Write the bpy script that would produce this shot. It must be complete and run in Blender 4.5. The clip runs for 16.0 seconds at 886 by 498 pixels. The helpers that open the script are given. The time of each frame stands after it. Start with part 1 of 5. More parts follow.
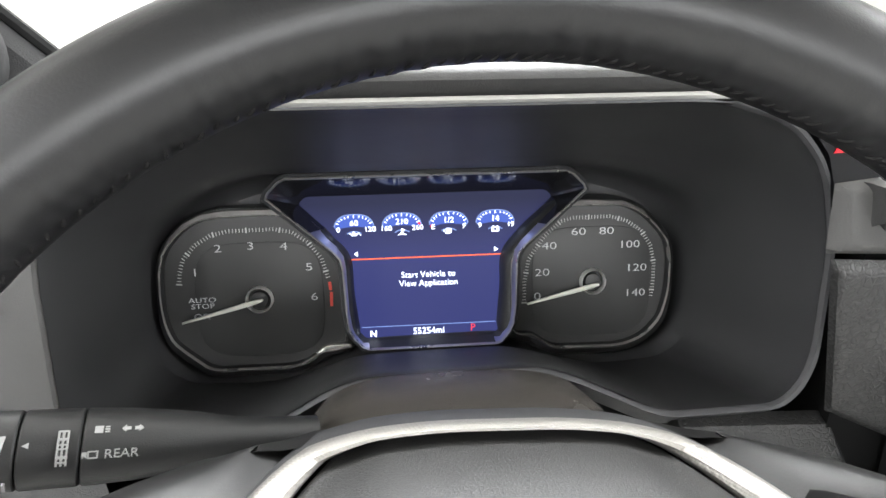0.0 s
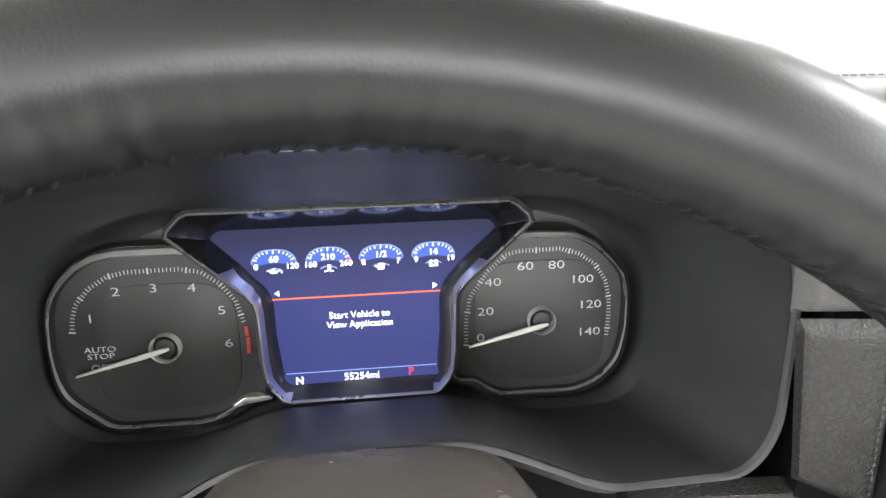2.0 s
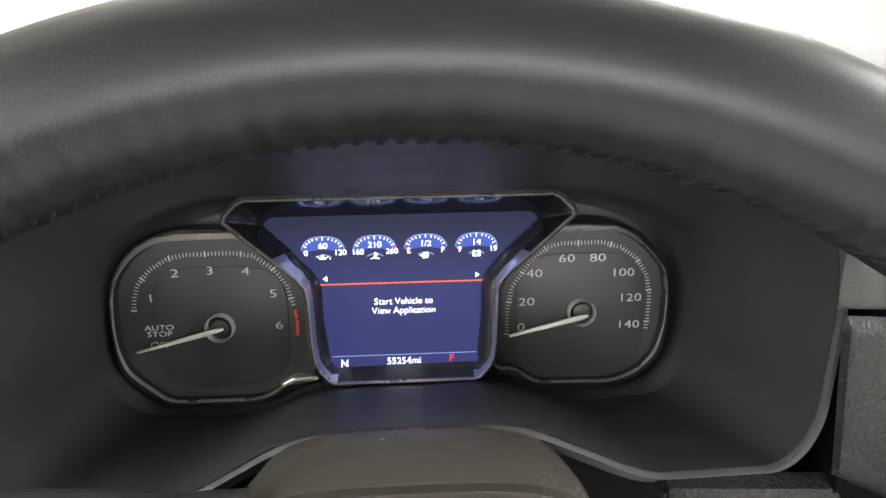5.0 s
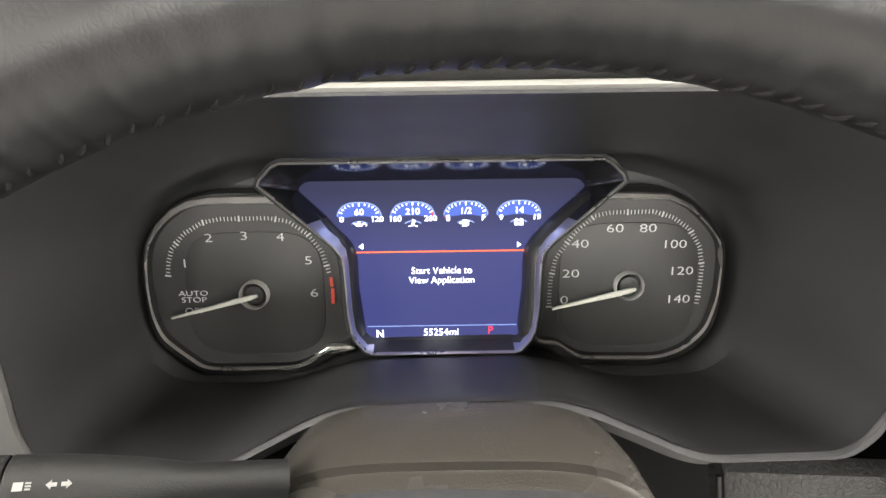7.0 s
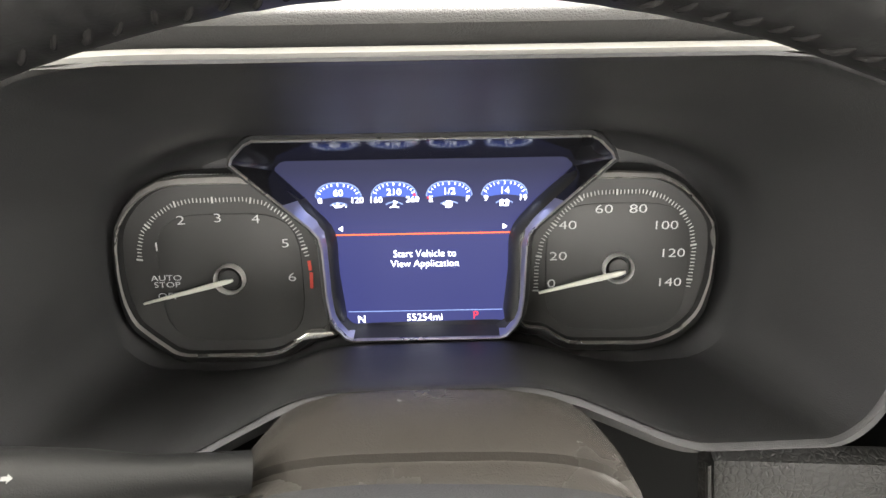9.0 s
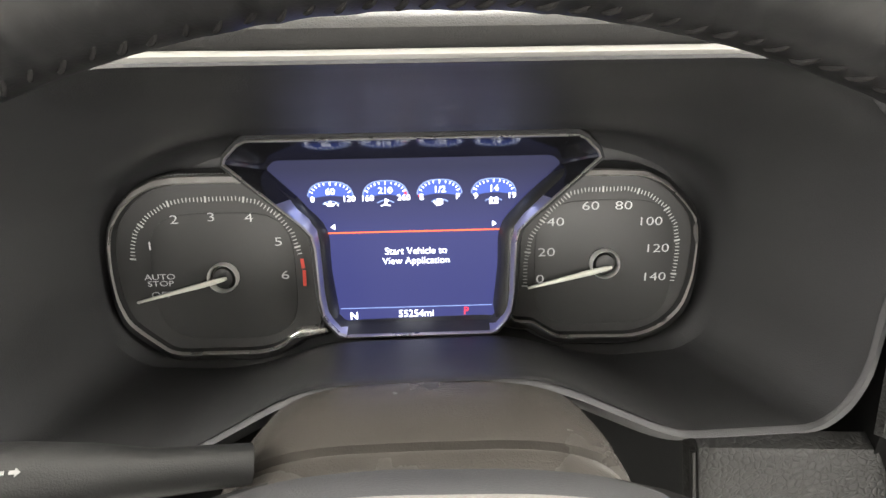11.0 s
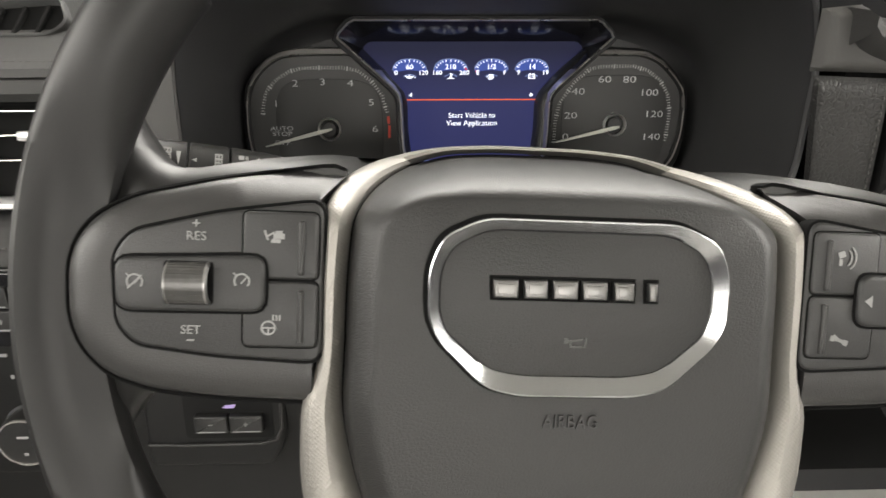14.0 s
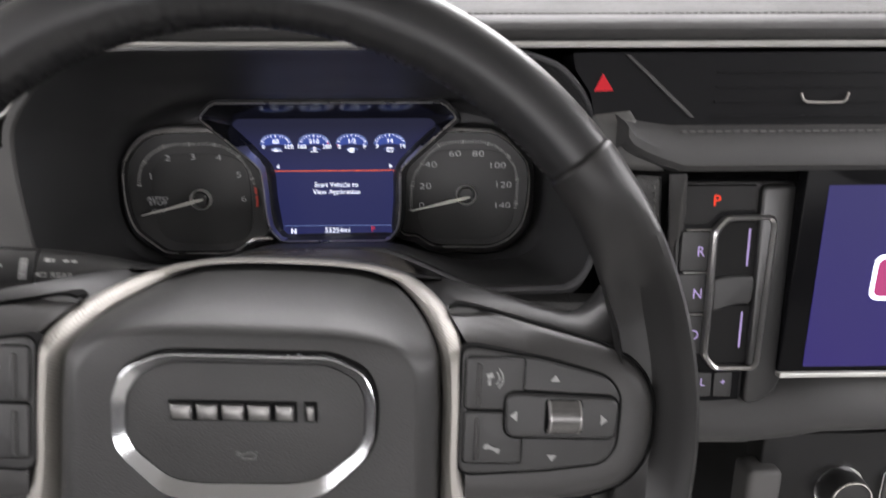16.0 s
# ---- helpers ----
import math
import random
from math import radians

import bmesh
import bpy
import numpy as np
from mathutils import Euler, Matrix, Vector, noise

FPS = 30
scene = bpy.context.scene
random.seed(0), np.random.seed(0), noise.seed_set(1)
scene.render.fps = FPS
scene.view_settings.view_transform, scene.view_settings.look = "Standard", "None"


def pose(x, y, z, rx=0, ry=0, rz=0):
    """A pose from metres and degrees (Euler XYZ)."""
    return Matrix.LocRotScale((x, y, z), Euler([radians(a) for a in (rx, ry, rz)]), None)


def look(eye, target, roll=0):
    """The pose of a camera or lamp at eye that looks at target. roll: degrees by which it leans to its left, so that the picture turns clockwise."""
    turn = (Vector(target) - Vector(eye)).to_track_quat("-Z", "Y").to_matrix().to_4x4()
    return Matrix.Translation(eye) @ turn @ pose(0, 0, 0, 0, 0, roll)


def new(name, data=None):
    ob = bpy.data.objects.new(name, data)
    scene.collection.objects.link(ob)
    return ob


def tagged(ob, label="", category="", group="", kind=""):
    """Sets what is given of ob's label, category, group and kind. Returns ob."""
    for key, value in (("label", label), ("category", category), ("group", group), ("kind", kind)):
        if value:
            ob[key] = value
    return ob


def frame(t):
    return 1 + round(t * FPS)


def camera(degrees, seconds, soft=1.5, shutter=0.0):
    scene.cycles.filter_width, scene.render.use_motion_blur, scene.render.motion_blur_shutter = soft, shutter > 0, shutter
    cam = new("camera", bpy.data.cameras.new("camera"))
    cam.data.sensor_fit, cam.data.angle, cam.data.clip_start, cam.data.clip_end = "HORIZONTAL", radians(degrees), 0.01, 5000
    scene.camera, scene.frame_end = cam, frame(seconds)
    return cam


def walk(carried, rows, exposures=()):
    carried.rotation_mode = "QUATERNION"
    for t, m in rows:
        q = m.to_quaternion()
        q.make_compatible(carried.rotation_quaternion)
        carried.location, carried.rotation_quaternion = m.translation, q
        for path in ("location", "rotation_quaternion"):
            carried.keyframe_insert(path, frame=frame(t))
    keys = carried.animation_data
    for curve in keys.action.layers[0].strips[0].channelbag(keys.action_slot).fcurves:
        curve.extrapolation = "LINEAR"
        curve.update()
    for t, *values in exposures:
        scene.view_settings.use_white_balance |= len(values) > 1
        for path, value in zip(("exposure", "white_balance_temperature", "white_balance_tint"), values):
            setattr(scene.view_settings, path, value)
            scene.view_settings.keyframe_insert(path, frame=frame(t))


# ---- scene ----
cam = camera(74.9, 16.0, shutter=0.3)
PATH = [
    (0, (-0.019, -0.368, 1.354), (0.124, 1.525, 0.727), -0.9),
    (0.5, (-0.008, -0.353, 1.354), (0.135, 1.54, 0.728), -1.0),
    (1, (-0.007, -0.328, 1.348), (0.136, 1.558, 0.697), -1.1),
    (1.5, (-0.017, -0.325, 1.357), (0.139, 1.557, 0.698), -1.2),
    (2, (0.02, -0.322, 1.368), (0.206, 1.557, 0.71), -1.0),
    (2.5, (0.023, -0.331, 1.382), (0.197, 1.552, 0.729), -1.0),
    (3, (0.022, -0.352, 1.39), (0.187, 1.543, 0.773), -1.0),
    (3.5, (0.025, -0.338, 1.382), (0.185, 1.548, 0.736), -0.7),
    (4, (0.016, -0.335, 1.378), (0.16, 1.549, 0.722), -0.6),
    (6.5, (0.004, -0.32, 1.36), (0.018, 1.535, 0.612), -0.8),
    (7, (0.0, -0.317, 1.361), (0.002, 1.531, 0.597), -0.8),
    (7.5, (0.0, -0.311, 1.358), (-0.003, 1.532, 0.581), -0.8),
    (8, (0.006, -0.309, 1.356), (0.0, 1.527, 0.562), -0.8),
    (8.5, (0.012, -0.308, 1.355), (0.014, 1.525, 0.556), -0.9),
    (9, (0.009, -0.306, 1.353), (0.018, 1.525, 0.548), -0.9),
    (11.5, (0.004, -0.318, 1.357), (0.071, 1.509, 0.546), -0.7),
    (12, (0.0, -0.325, 1.362), (0.076, 1.501, 0.551), -0.6),
    (12.5, (-0.003, -0.333, 1.36), (0.085, 1.493, 0.55), -0.4),
    (13, (-0.01, -0.362, 1.36), (0.07, 1.464, 0.549), -0.5),
    (13.5, (-0.017, -0.43, 1.338), (0.055, 1.389, 0.51), -0.2),
    (14, (-0.038, -0.462, 1.309), (0.014, 1.352, 0.467), 0.1),
    (14.5, (-0.053, -0.467, 1.328), (-0.049, 1.345, 0.482), -0.0),
    (15, (-0.034, -0.473, 1.386), (-0.04, 1.347, 0.557), -0.2),
    (15.5, (0.032, -0.482, 1.414), (0.035, 1.344, 0.599), -0.5),
    (16, (0.086, -0.477, 1.367), (0.116, 1.347, 0.546), -0.1),
]
EXPOSURES = [(0.0, 0.64, 6200, 10), (0.5, 0.87, 6170, 10), (1.0, 0.92, 6150, 10), (1.5, 0.84, 6150, 10), (2.0, 1.04, 6250, 10), (2.4, 0.96, 6350, 10), (3.0, -1.04, 6250, 10), (4.0, -0.87, 5900, 10), (5.0, 0.51, 6500, 10),
             (6.5, 0.98, 6700, 10), (7.5, 1.13, 6750, 10), (12.8, 1.06, 6750, 10), (13.5, 0.21, 6800, 10), (14.0, -0.14, 6750, 10), (14.5, 0.0, 6550, 10), (15.0, 0.2, 6400, 10), (15.5, -0.39, 6300, 12), (16.0, -0.42, 6300, 16)]
walk(cam, [(t, look(eye, target, roll)) for t, eye, target, roll in PATH], EXPOSURES)


# ---- light ----
world = bpy.data.worlds.new("world")
world.use_nodes = True
world.node_tree.nodes["Background"].inputs[0].default_value = (0.9, 0.95, 1.0, 1)
world.node_tree.nodes["Background"].inputs[1].default_value = 0.05
scene.world = world


def area(name, place, target, sx, sy, power, colour=(1, 0.985, 0.95)):
    """An unseen area lamp, added to stand in for the workshop's light."""
    data = bpy.data.lights.new(name, "AREA")
    data.shape, data.size, data.size_y, data.energy, data.color = "RECTANGLE", sx, sy, power, colour
    ob = new(name, data)
    ob.matrix_world = look(place, target)
    return ob


area("fill_light_front", (0.4, 1.9, 3.0), (0.2, 0.4, 1.2), 3.2, 1.2, 315)
area("fill_light_door", (-2.3, -1.2, 2.25), (0.0, -0.35, 1.2), 3.0, 1.4, 168)
area("fill_light_far", (2.9, -0.7, 2.35), (0.2, -0.25, 1.2), 3.0, 1.6, 350)
area("fill_light_rear", (0.2, -3.4, 2.0), (0.0, -0.1, 1.25), 3.2, 1.6, 185)
area("fill_light_wall", (0.4, 5.2, 3.9), (0.4, 7.4, 1.6), 7.0, 0.8, 260)


# ---- materials ----
def mat(name, base, rough=0.5, metal=0.0, grain=0.0, grain_size=0.001, wear=0.15, wear_size=0.05, leather=0.0,
        leather_size=0.0016, coat=0.0, spec=0.5, weave=0.0, emit=None, strength=0.0):
    m = bpy.data.materials.new(name)
    m.use_nodes = True
    nt = m.node_tree
    b = nt.nodes["Principled BSDF"]
    co = nt.nodes.new("ShaderNodeTexCoord").outputs["Object"]
    n1 = nt.nodes.new("ShaderNodeTexNoise")
    n1.inputs["Scale"].default_value, n1.inputs["Detail"].default_value = 1 / wear_size, 6
    nt.links.new(co, n1.inputs["Vector"])
    mix = nt.nodes.new("ShaderNodeMix")
    mix.data_type = "RGBA"
    lo, hi = [c * (1 - wear) for c in base], [min(1, c * (1 + wear)) for c in base]
    mix.inputs[6].default_value, mix.inputs[7].default_value = (*lo, 1), (*hi, 1)
    nt.links.new(n1.outputs["Fac"], mix.inputs[0])
    nt.links.new(mix.outputs[2], b.inputs["Base Color"])
    r = nt.nodes.new("ShaderNodeMapRange")
    r.inputs[3].default_value, r.inputs[4].default_value = rough * 0.85, min(1, rough * 1.15)
    nt.links.new(n1.outputs["Fac"], r.inputs[0])
    nt.links.new(r.outputs[0], b.inputs["Roughness"])
    b.inputs["Metallic"].default_value = metal
    b.inputs["Specular IOR Level"].default_value = spec
    b.inputs["Coat Weight"].default_value = coat
    b.inputs["Coat Roughness"].default_value = 0.08
    height = None
    if leather:
        v = nt.nodes.new("ShaderNodeTexVoronoi")
        v.feature = "DISTANCE_TO_EDGE"
        v.inputs["Scale"].default_value = 1 / leather_size
        warp = nt.nodes.new("ShaderNodeTexNoise")
        warp.inputs["Scale"].default_value = 0.45 / leather_size
        nt.links.new(co, warp.inputs["Vector"])
        sc = nt.nodes.new("ShaderNodeVectorMath")
        sc.operation = "SCALE"
        sc.inputs["Scale"].default_value = leather_size * 1.6
        nt.links.new(warp.outputs["Color"], sc.inputs[0])
        ad = nt.nodes.new("ShaderNodeVectorMath")
        nt.links.new(co, ad.inputs[0])
        nt.links.new(sc.outputs[0], ad.inputs[1])
        nt.links.new(ad.outputs[0], v.inputs["Vector"])
        cl = nt.nodes.new("ShaderNodeMath")
        cl.operation = "MINIMUM"
        cl.inputs[1].default_value = 0.22
        nt.links.new(v.outputs["Distance"], cl.inputs[0])
        height, amount, dist = cl.outputs[0], leather, leather_size * 1.2
    elif weave:
        w = nt.nodes.new("ShaderNodeTexVoronoi")
        w.inputs["Scale"].default_value, w.inputs["Randomness"].default_value = 1 / 0.0011, 0.0
        rot = nt.nodes.new("ShaderNodeMapping")
        rot.inputs["Rotation"].default_value = (0.5, 0.4, 0.785)
        nt.links.new(co, rot.inputs["Vector"])
        nt.links.new(rot.outputs[0], w.inputs["Vector"])
        height, amount, dist = w.outputs["Distance"], weave, 0.0006
    elif grain:
        n2 = nt.nodes.new("ShaderNodeTexNoise")
        n2.inputs["Scale"].default_value, n2.inputs["Detail"].default_value = 1 / grain_size, 2
        nt.links.new(co, n2.inputs["Vector"])
        height, amount, dist = n2.outputs["Fac"], grain, grain_size
    if height is not None:
        bump = nt.nodes.new("ShaderNodeBump")
        bump.inputs["Strength"].default_value, bump.inputs["Distance"].default_value = amount, dist
        nt.links.new(height, bump.inputs["Height"])
        nt.links.new(bump.outputs[0], b.inputs["Normal"])
    if emit:
        b.inputs["Emission Color"].default_value, b.inputs["Emission Strength"].default_value = (*emit, 1), strength
    return m


soft_black = mat("soft_black_plastic", (0.032, 0.032, 0.034), 0.6, grain=0.25, grain_size=0.0007)
recess_mat = mat("recess_plastic", (0.0265, 0.0265, 0.0272), 0.42, spec=0.6, grain=0.25, grain_size=0.0007)
shroud_mat = mat("shroud_plastic", (0.054, 0.049, 0.044), 0.27, grain=0.3, grain_size=0.0008)
pad_vinyl = mat("dash_vinyl", (0.04, 0.039, 0.0385), 0.75, spec=0.3, leather=0.38, leather_size=0.0012)
roll_vinyl = mat("dash_roll_vinyl", (0.028, 0.0277, 0.0275), 0.66, spec=0.34, leather=0.32, leather_size=0.0012)
flange_grey = mat("grey_soft_plastic", (0.048, 0.047, 0.0455), 0.6, grain=0.25, grain_size=0.0008)
leather_mat = mat("grained_leather", (0.011, 0.0108, 0.0106), 0.5, leather=0.34, leather_size=0.0032)
fine_leather = mat("pad_leather", (0.0128, 0.0126, 0.0123), 0.48, spec=0.42, leather=0.2, leather_size=0.0013)
rim_leather = mat("rim_leather", (0.0085, 0.0085, 0.009), 0.36, spec=0.35, leather=0.05, leather_size=0.0012, wear=0.25)
rim_side = mat("rim_side_leather", (0.0115, 0.0113, 0.0112), 0.44, spec=0.27, leather=0.05, leather_size=0.0011, wear=0.2)
bezel_grey = mat("control_bezel_plastic", (0.0225, 0.022, 0.0216), 0.42, spec=0.36, grain=0.2, grain_size=0.0006)
button_black = mat("button_plastic", (0.0165, 0.0165, 0.0165), 0.45, spec=0.4, grain=0.2, grain_size=0.0006)
dark_lower = mat("lower_dash_plastic", (0.009, 0.009, 0.009), 0.6, spec=0.2, grain=0.25, grain_size=0.0008)
gloss_black = mat("piano_black", (0.008, 0.008, 0.009), 0.12, spec=0.5, wear=0.1)
screen_glass = mat("screen_glass", (0.004, 0.004, 0.0045), 0.22, spec=0.05, wear=0.1)
satin_black = mat("satin_black_panel", (0.005, 0.005, 0.0056), 0.45, spec=0.06, wear=0.15)
mask_black = mat("cluster_mask", (0.024, 0.024, 0.025), 0.55, grain=0.15, grain_size=0.0008)
dial_mat = mat("dial_face", (0.017, 0.017, 0.0167), 0.5, grain=0.1, grain_size=0.0006)
dial_step = mat("dial_inner_face", (0.0195, 0.0195, 0.019), 0.5, grain=0.1, grain_size=0.0006)
chrome = mat("chrome", (0.62, 0.625, 0.63), 0.17, metal=1.0, wear=0.05)
badge_chrome = mat("badge_chrome", (0.46, 0.465, 0.475), 0.26, metal=1.0, wear=0.06)
hub_chrome = mat("hub_chrome", (0.85, 0.84, 0.82), 0.42, metal=0.85, wear=0.06)
trim_line = mat("bright_trim_line", (0.68, 0.66, 0.63), 0.28, metal=0.88, wear=0.15, wear_size=0.02)
badge_edge = mat("badge_edge_chrome", (0.12, 0.118, 0.115), 0.34, metal=0.9, wear=0.1, wear_size=0.01)
badge_silver = mat("badge_silver", (0.14, 0.137, 0.133), 0.32, metal=0.85, wear=0.35, wear_size=0.01)
gunmetal = mat("gunmetal_trim", (0.3, 0.295, 0.29), 0.3, metal=0.9, wear=0.12, wear_size=0.01)
dark_chrome = mat("dark_chrome", (0.7, 0.68, 0.65), 0.26, metal=0.8, wear=0.08)
satin_silver = mat("satin_silver", (0.255, 0.243, 0.225), 0.46, metal=0.7, weave=0.35, wear=0.06)
vent_silver = mat("vent_frame_silver", (0.78, 0.78, 0.775), 0.32, metal=0.45, wear=0.04)
bright_trim = mat("bright_trim", (0.4, 0.395, 0.38), 0.42, metal=0.8, wear=0.04)
# Lavender base imitates the display's blue light on silver walls.
wall_sheen = mat("bezel_side_tinted_sheen", (0.62, 0.62, 0.78), 0.36, metal=0.92, wear=0.04)
head_sheen = mat("dial_head_silver", (0.3, 0.29, 0.28), 0.42, metal=0.7, wear=0.25, wear_size=0.012)
roller_metal = mat("roller_satin_metal", (0.1, 0.098, 0.096), 0.34, metal=0.85, wear=0.2, wear_size=0.004)
surround_mat = mat("dial_surround", (0.013, 0.013, 0.0132), 0.42, grain=0.15, grain_size=0.0007)
silver_paint = mat("silver_paint", (0.55, 0.55, 0.53), 0.35, metal=0.6, wear=0.05)
stalk_print = mat("stalk_print", (0.25, 0.25, 0.245), 0.6, wear=0.1)
print_white = mat("white_print", (0.19, 0.19, 0.187), 0.6, wear=0.05)
dial_print = mat("dial_print", (0.4, 0.4, 0.395), 0.6, wear=0.05, emit=(0.9, 0.92, 1.0), strength=0.06)
dial_tick = mat("dial_tick", (0.42, 0.42, 0.41), 0.6, wear=0.2, wear_size=0.01)
print_dim = mat("grey_print", (0.3, 0.3, 0.3), 0.6, wear=0.05)
red_print = mat("red_print", (0.5, 0.05, 0.03), 0.6, wear=0.1)
selector_gloss = mat("selector_gloss", (0.012, 0.012, 0.0122), 0.3, spec=0.5, wear=0.3, wear_size=0.02)
needle_mat = mat("needle_plastic", (0.5, 0.5, 0.455), 0.45, wear=0.05)
rim_thread = mat("rim_thread", (0.011, 0.0105, 0.0105), 0.9, spec=0.12, wear=0.4, wear_size=0.002)
thread_mat = mat("thread", (0.07, 0.068, 0.066), 0.8, wear=0.3, wear_size=0.002)
rubber = mat("black_rubber", (0.01, 0.01, 0.01), 0.8, spec=0.1)
groove_mat = mat("shadow_gap", (0.006, 0.006, 0.006), 0.9, spec=0.05)
lens_matte = mat("speaker_cloth", (0.035, 0.034, 0.033), 0.8, grain=0.6, grain_size=0.0009)
pillar_mat = mat("pillar_cloth", (0.02, 0.02, 0.0202), 0.85, spec=0.2, grain=0.4, grain_size=0.0012)
corner_vinyl = mat("dash_corner_vinyl", (0.037, 0.0368, 0.0367), 0.66, spec=0.34, leather=0.36, leather_size=0.0014)
headliner_mat = mat("headliner_cloth", (0.72, 0.71, 0.68), 0.9, grain=0.4, grain_size=0.002)
tape_mat = mat("green_film", (0.11, 0.6, 0.008), 0.6, wear=0.15, wear_size=0.03)
wall_mat = mat("white_wall_paint", (0.8, 0.79, 0.75), 0.6, wear=0.03, wear_size=0.8)
wall_dirty = mat("wall_panel_paint", (0.77, 0.765, 0.73), 0.55, wear=0.05, wear_size=0.5)
floor_mat = mat("concrete_floor", (0.5, 0.49, 0.47), 0.4, grain=0.3, grain_size=0.01, wear=0.2, wear_size=0.6)
jamb_grey = mat("grey_green_steel", (0.42, 0.47, 0.45), 0.5, wear=0.08, wear_size=0.2)
post_brown = mat("taupe_steel", (0.36, 0.33, 0.29), 0.5, wear=0.08, wear_size=0.2)
ceiling_mat = mat("ceiling_panels", (0.75, 0.75, 0.73), 0.8, wear=0.05, wear_size=0.5)


def glow(name, colour, strength):
    m = bpy.data.materials.new(name)
    m.use_nodes = True
    b = m.node_tree.nodes["Principled BSDF"]
    b.inputs["Base Color"].default_value = (0.01, 0.01, 0.012, 1)
    b.inputs["Roughness"].default_value = 0.6
    b.inputs["Specular IOR Level"].default_value = 0.1
    b.inputs["Emission Color"].default_value = (*colour, 1)
    b.inputs["Emission Strength"].default_value = strength
    return m


def display_glow(name, low, high, z0, z1, strength):
    """A lit display whose backlight runs from one colour at its foot to another at its head."""
    m = glow(name, low, strength)
    nt = m.node_tree
    co = nt.nodes.new("ShaderNodeTexCoord")
    sep = nt.nodes.new("ShaderNodeSeparateXYZ")
    nt.links.new(co.outputs["Object"], sep.inputs[0])
    r = nt.nodes.new("ShaderNodeMapRange")
    r.inputs[1].default_value, r.inputs[2].default_value = z0, z1
    nt.links.new(sep.outputs[1], r.inputs[0])
    mix = nt.nodes.new("ShaderNodeMix")
    mix.data_type = "RGBA"
    mix.inputs[6].default_value, mix.inputs[7].default_value = (*low, 1), (*high, 1)
    nt.links.new(r.outputs[0], mix.inputs[0])
    nt.links.new(mix.outputs[2], nt.nodes["Principled BSDF"].inputs["Emission Color"])
    return m


screen_blue = display_glow("cluster_display", (0.04, 0.046, 0.165), (0.014, 0.016, 0.052), 0.02, 0.062, 0.8)
lcd_white = glow("display_white", (0.85, 0.9, 1.0), 2.6)
lcd_red = glow("display_red", (0.9, 0.05, 0.08), 1.0)
lcd_orange = glow("display_orange_red", (1.0, 0.15, 0.04), 1.2)
lcd_pale = glow("display_pale_blue", (0.3, 0.42, 0.85), 0.8)
lcd_mid = glow("display_mid_blue", (0.07, 0.13, 0.55), 0.8)
info_blue = display_glow("infotainment_display", (0.045, 0.026, 0.25), (0.045, 0.038, 0.22), -0.06, 0.06, 0.8)
lamp_red = glow("lamp_red", (1.0, 0.05, 0.01), 1.6)
lamp_red_dim = glow("lamp_red_dim", (0.8, 0.01, 0.02), 0.9)
lamp_violet = glow("lamp_violet", (0.65, 0.5, 0.9), 0.9)
lamp_pink = glow("logo_pink", (0.8, 0.08, 0.3), 0.9)
signal_red = glow("signal_red", (0.9, 0.08, 0.1), 0.6)
signal_green = glow("signal_green", (0.05, 0.2, 0.14), 0.35)


# ---- mesh helpers ----
def part(name, bm, material, parent=None, label="", m=None, sharp=35):
    """Links a bmesh as one mesh object under a thing or a part."""
    me = bpy.data.meshes.new(name)
    bmesh.ops.recalc_face_normals(bm, faces=bm.faces)
    bm.to_mesh(me)
    bm.free()
    me.polygons.foreach_set("use_smooth", [True] * len(me.polygons))
    me.set_sharp_from_angle(angle=radians(sharp))
    me.materials.append(material)
    ob = new(name, me)
    if parent:
        ob.parent = parent
    if m is not None:
        ob.matrix_basis = m
    if label:
        ob["label"] = label
    return ob


def thing(name, m, label, category, group="", kind=""):
    ob = new(name)
    ob.empty_display_size = 0.02
    ob.matrix_basis = m
    return tagged(ob, label, category, group, kind)


def inset(poly, d):
    """A closed polygon moved inwards by d (counter-clockwise order)."""
    out, n = [], len(poly)
    area2 = sum(poly[i][0] * poly[(i + 1) % n][1] - poly[(i + 1) % n][0] * poly[i][1] for i in range(n))
    s = 1 if area2 > 0 else -1
    for i in range(n):
        p, q, r = Vector(poly[i - 1][:2]), Vector(poly[i][:2]), Vector(poly[(i + 1) % n][:2])
        a, b = (q - p).normalized(), (r - q).normalized()
        na, nb = Vector((-a.y, a.x)) * s, Vector((-b.y, b.x)) * s
        k = na + nb
        k = k / max(0.3, k.dot(na)) if k.length > 1e-6 else na
        out.append(tuple(q + k * d))
    return out


def rounded(poly, r, n=4):
    """The polygon with its corners rounded; r may be a list of radii."""
    out, k = [], len(poly)
    for i in range(k):
        p, q, s = Vector(poly[i - 1]), Vector(poly[i]), Vector(poly[(i + 1) % k])
        rad = r[i] if isinstance(r, (list, tuple)) else r
        a, b = (p - q), (s - q)
        cut = min(rad, a.length * 0.45, b.length * 0.45)
        a, b = q + a.normalized() * cut, q + b.normalized() * cut
        for j in range(n + 1):
            t = j / n
            out.append(tuple(a * (1 - t) ** 2 + q * 2 * t * (1 - t) + b * t * t))
    return out


def rect(cx, cy, w, h, r=0.0, n=4):
    p = [(cx - w / 2, cy - h / 2), (cx + w / 2, cy - h / 2), (cx + w / 2, cy + h / 2), (cx - w / 2, cy + h / 2)]
    return rounded(p, r, n) if r else p


def mm(pts):
    return [(x / 1000, y / 1000) for x, y in pts]


def both(pts):
    """A closed outline from the points of its right half, top to bottom, in millimetres."""
    return mm([(x, y) for x, y in pts][::-1] + [(-x, y) for x, y in pts])


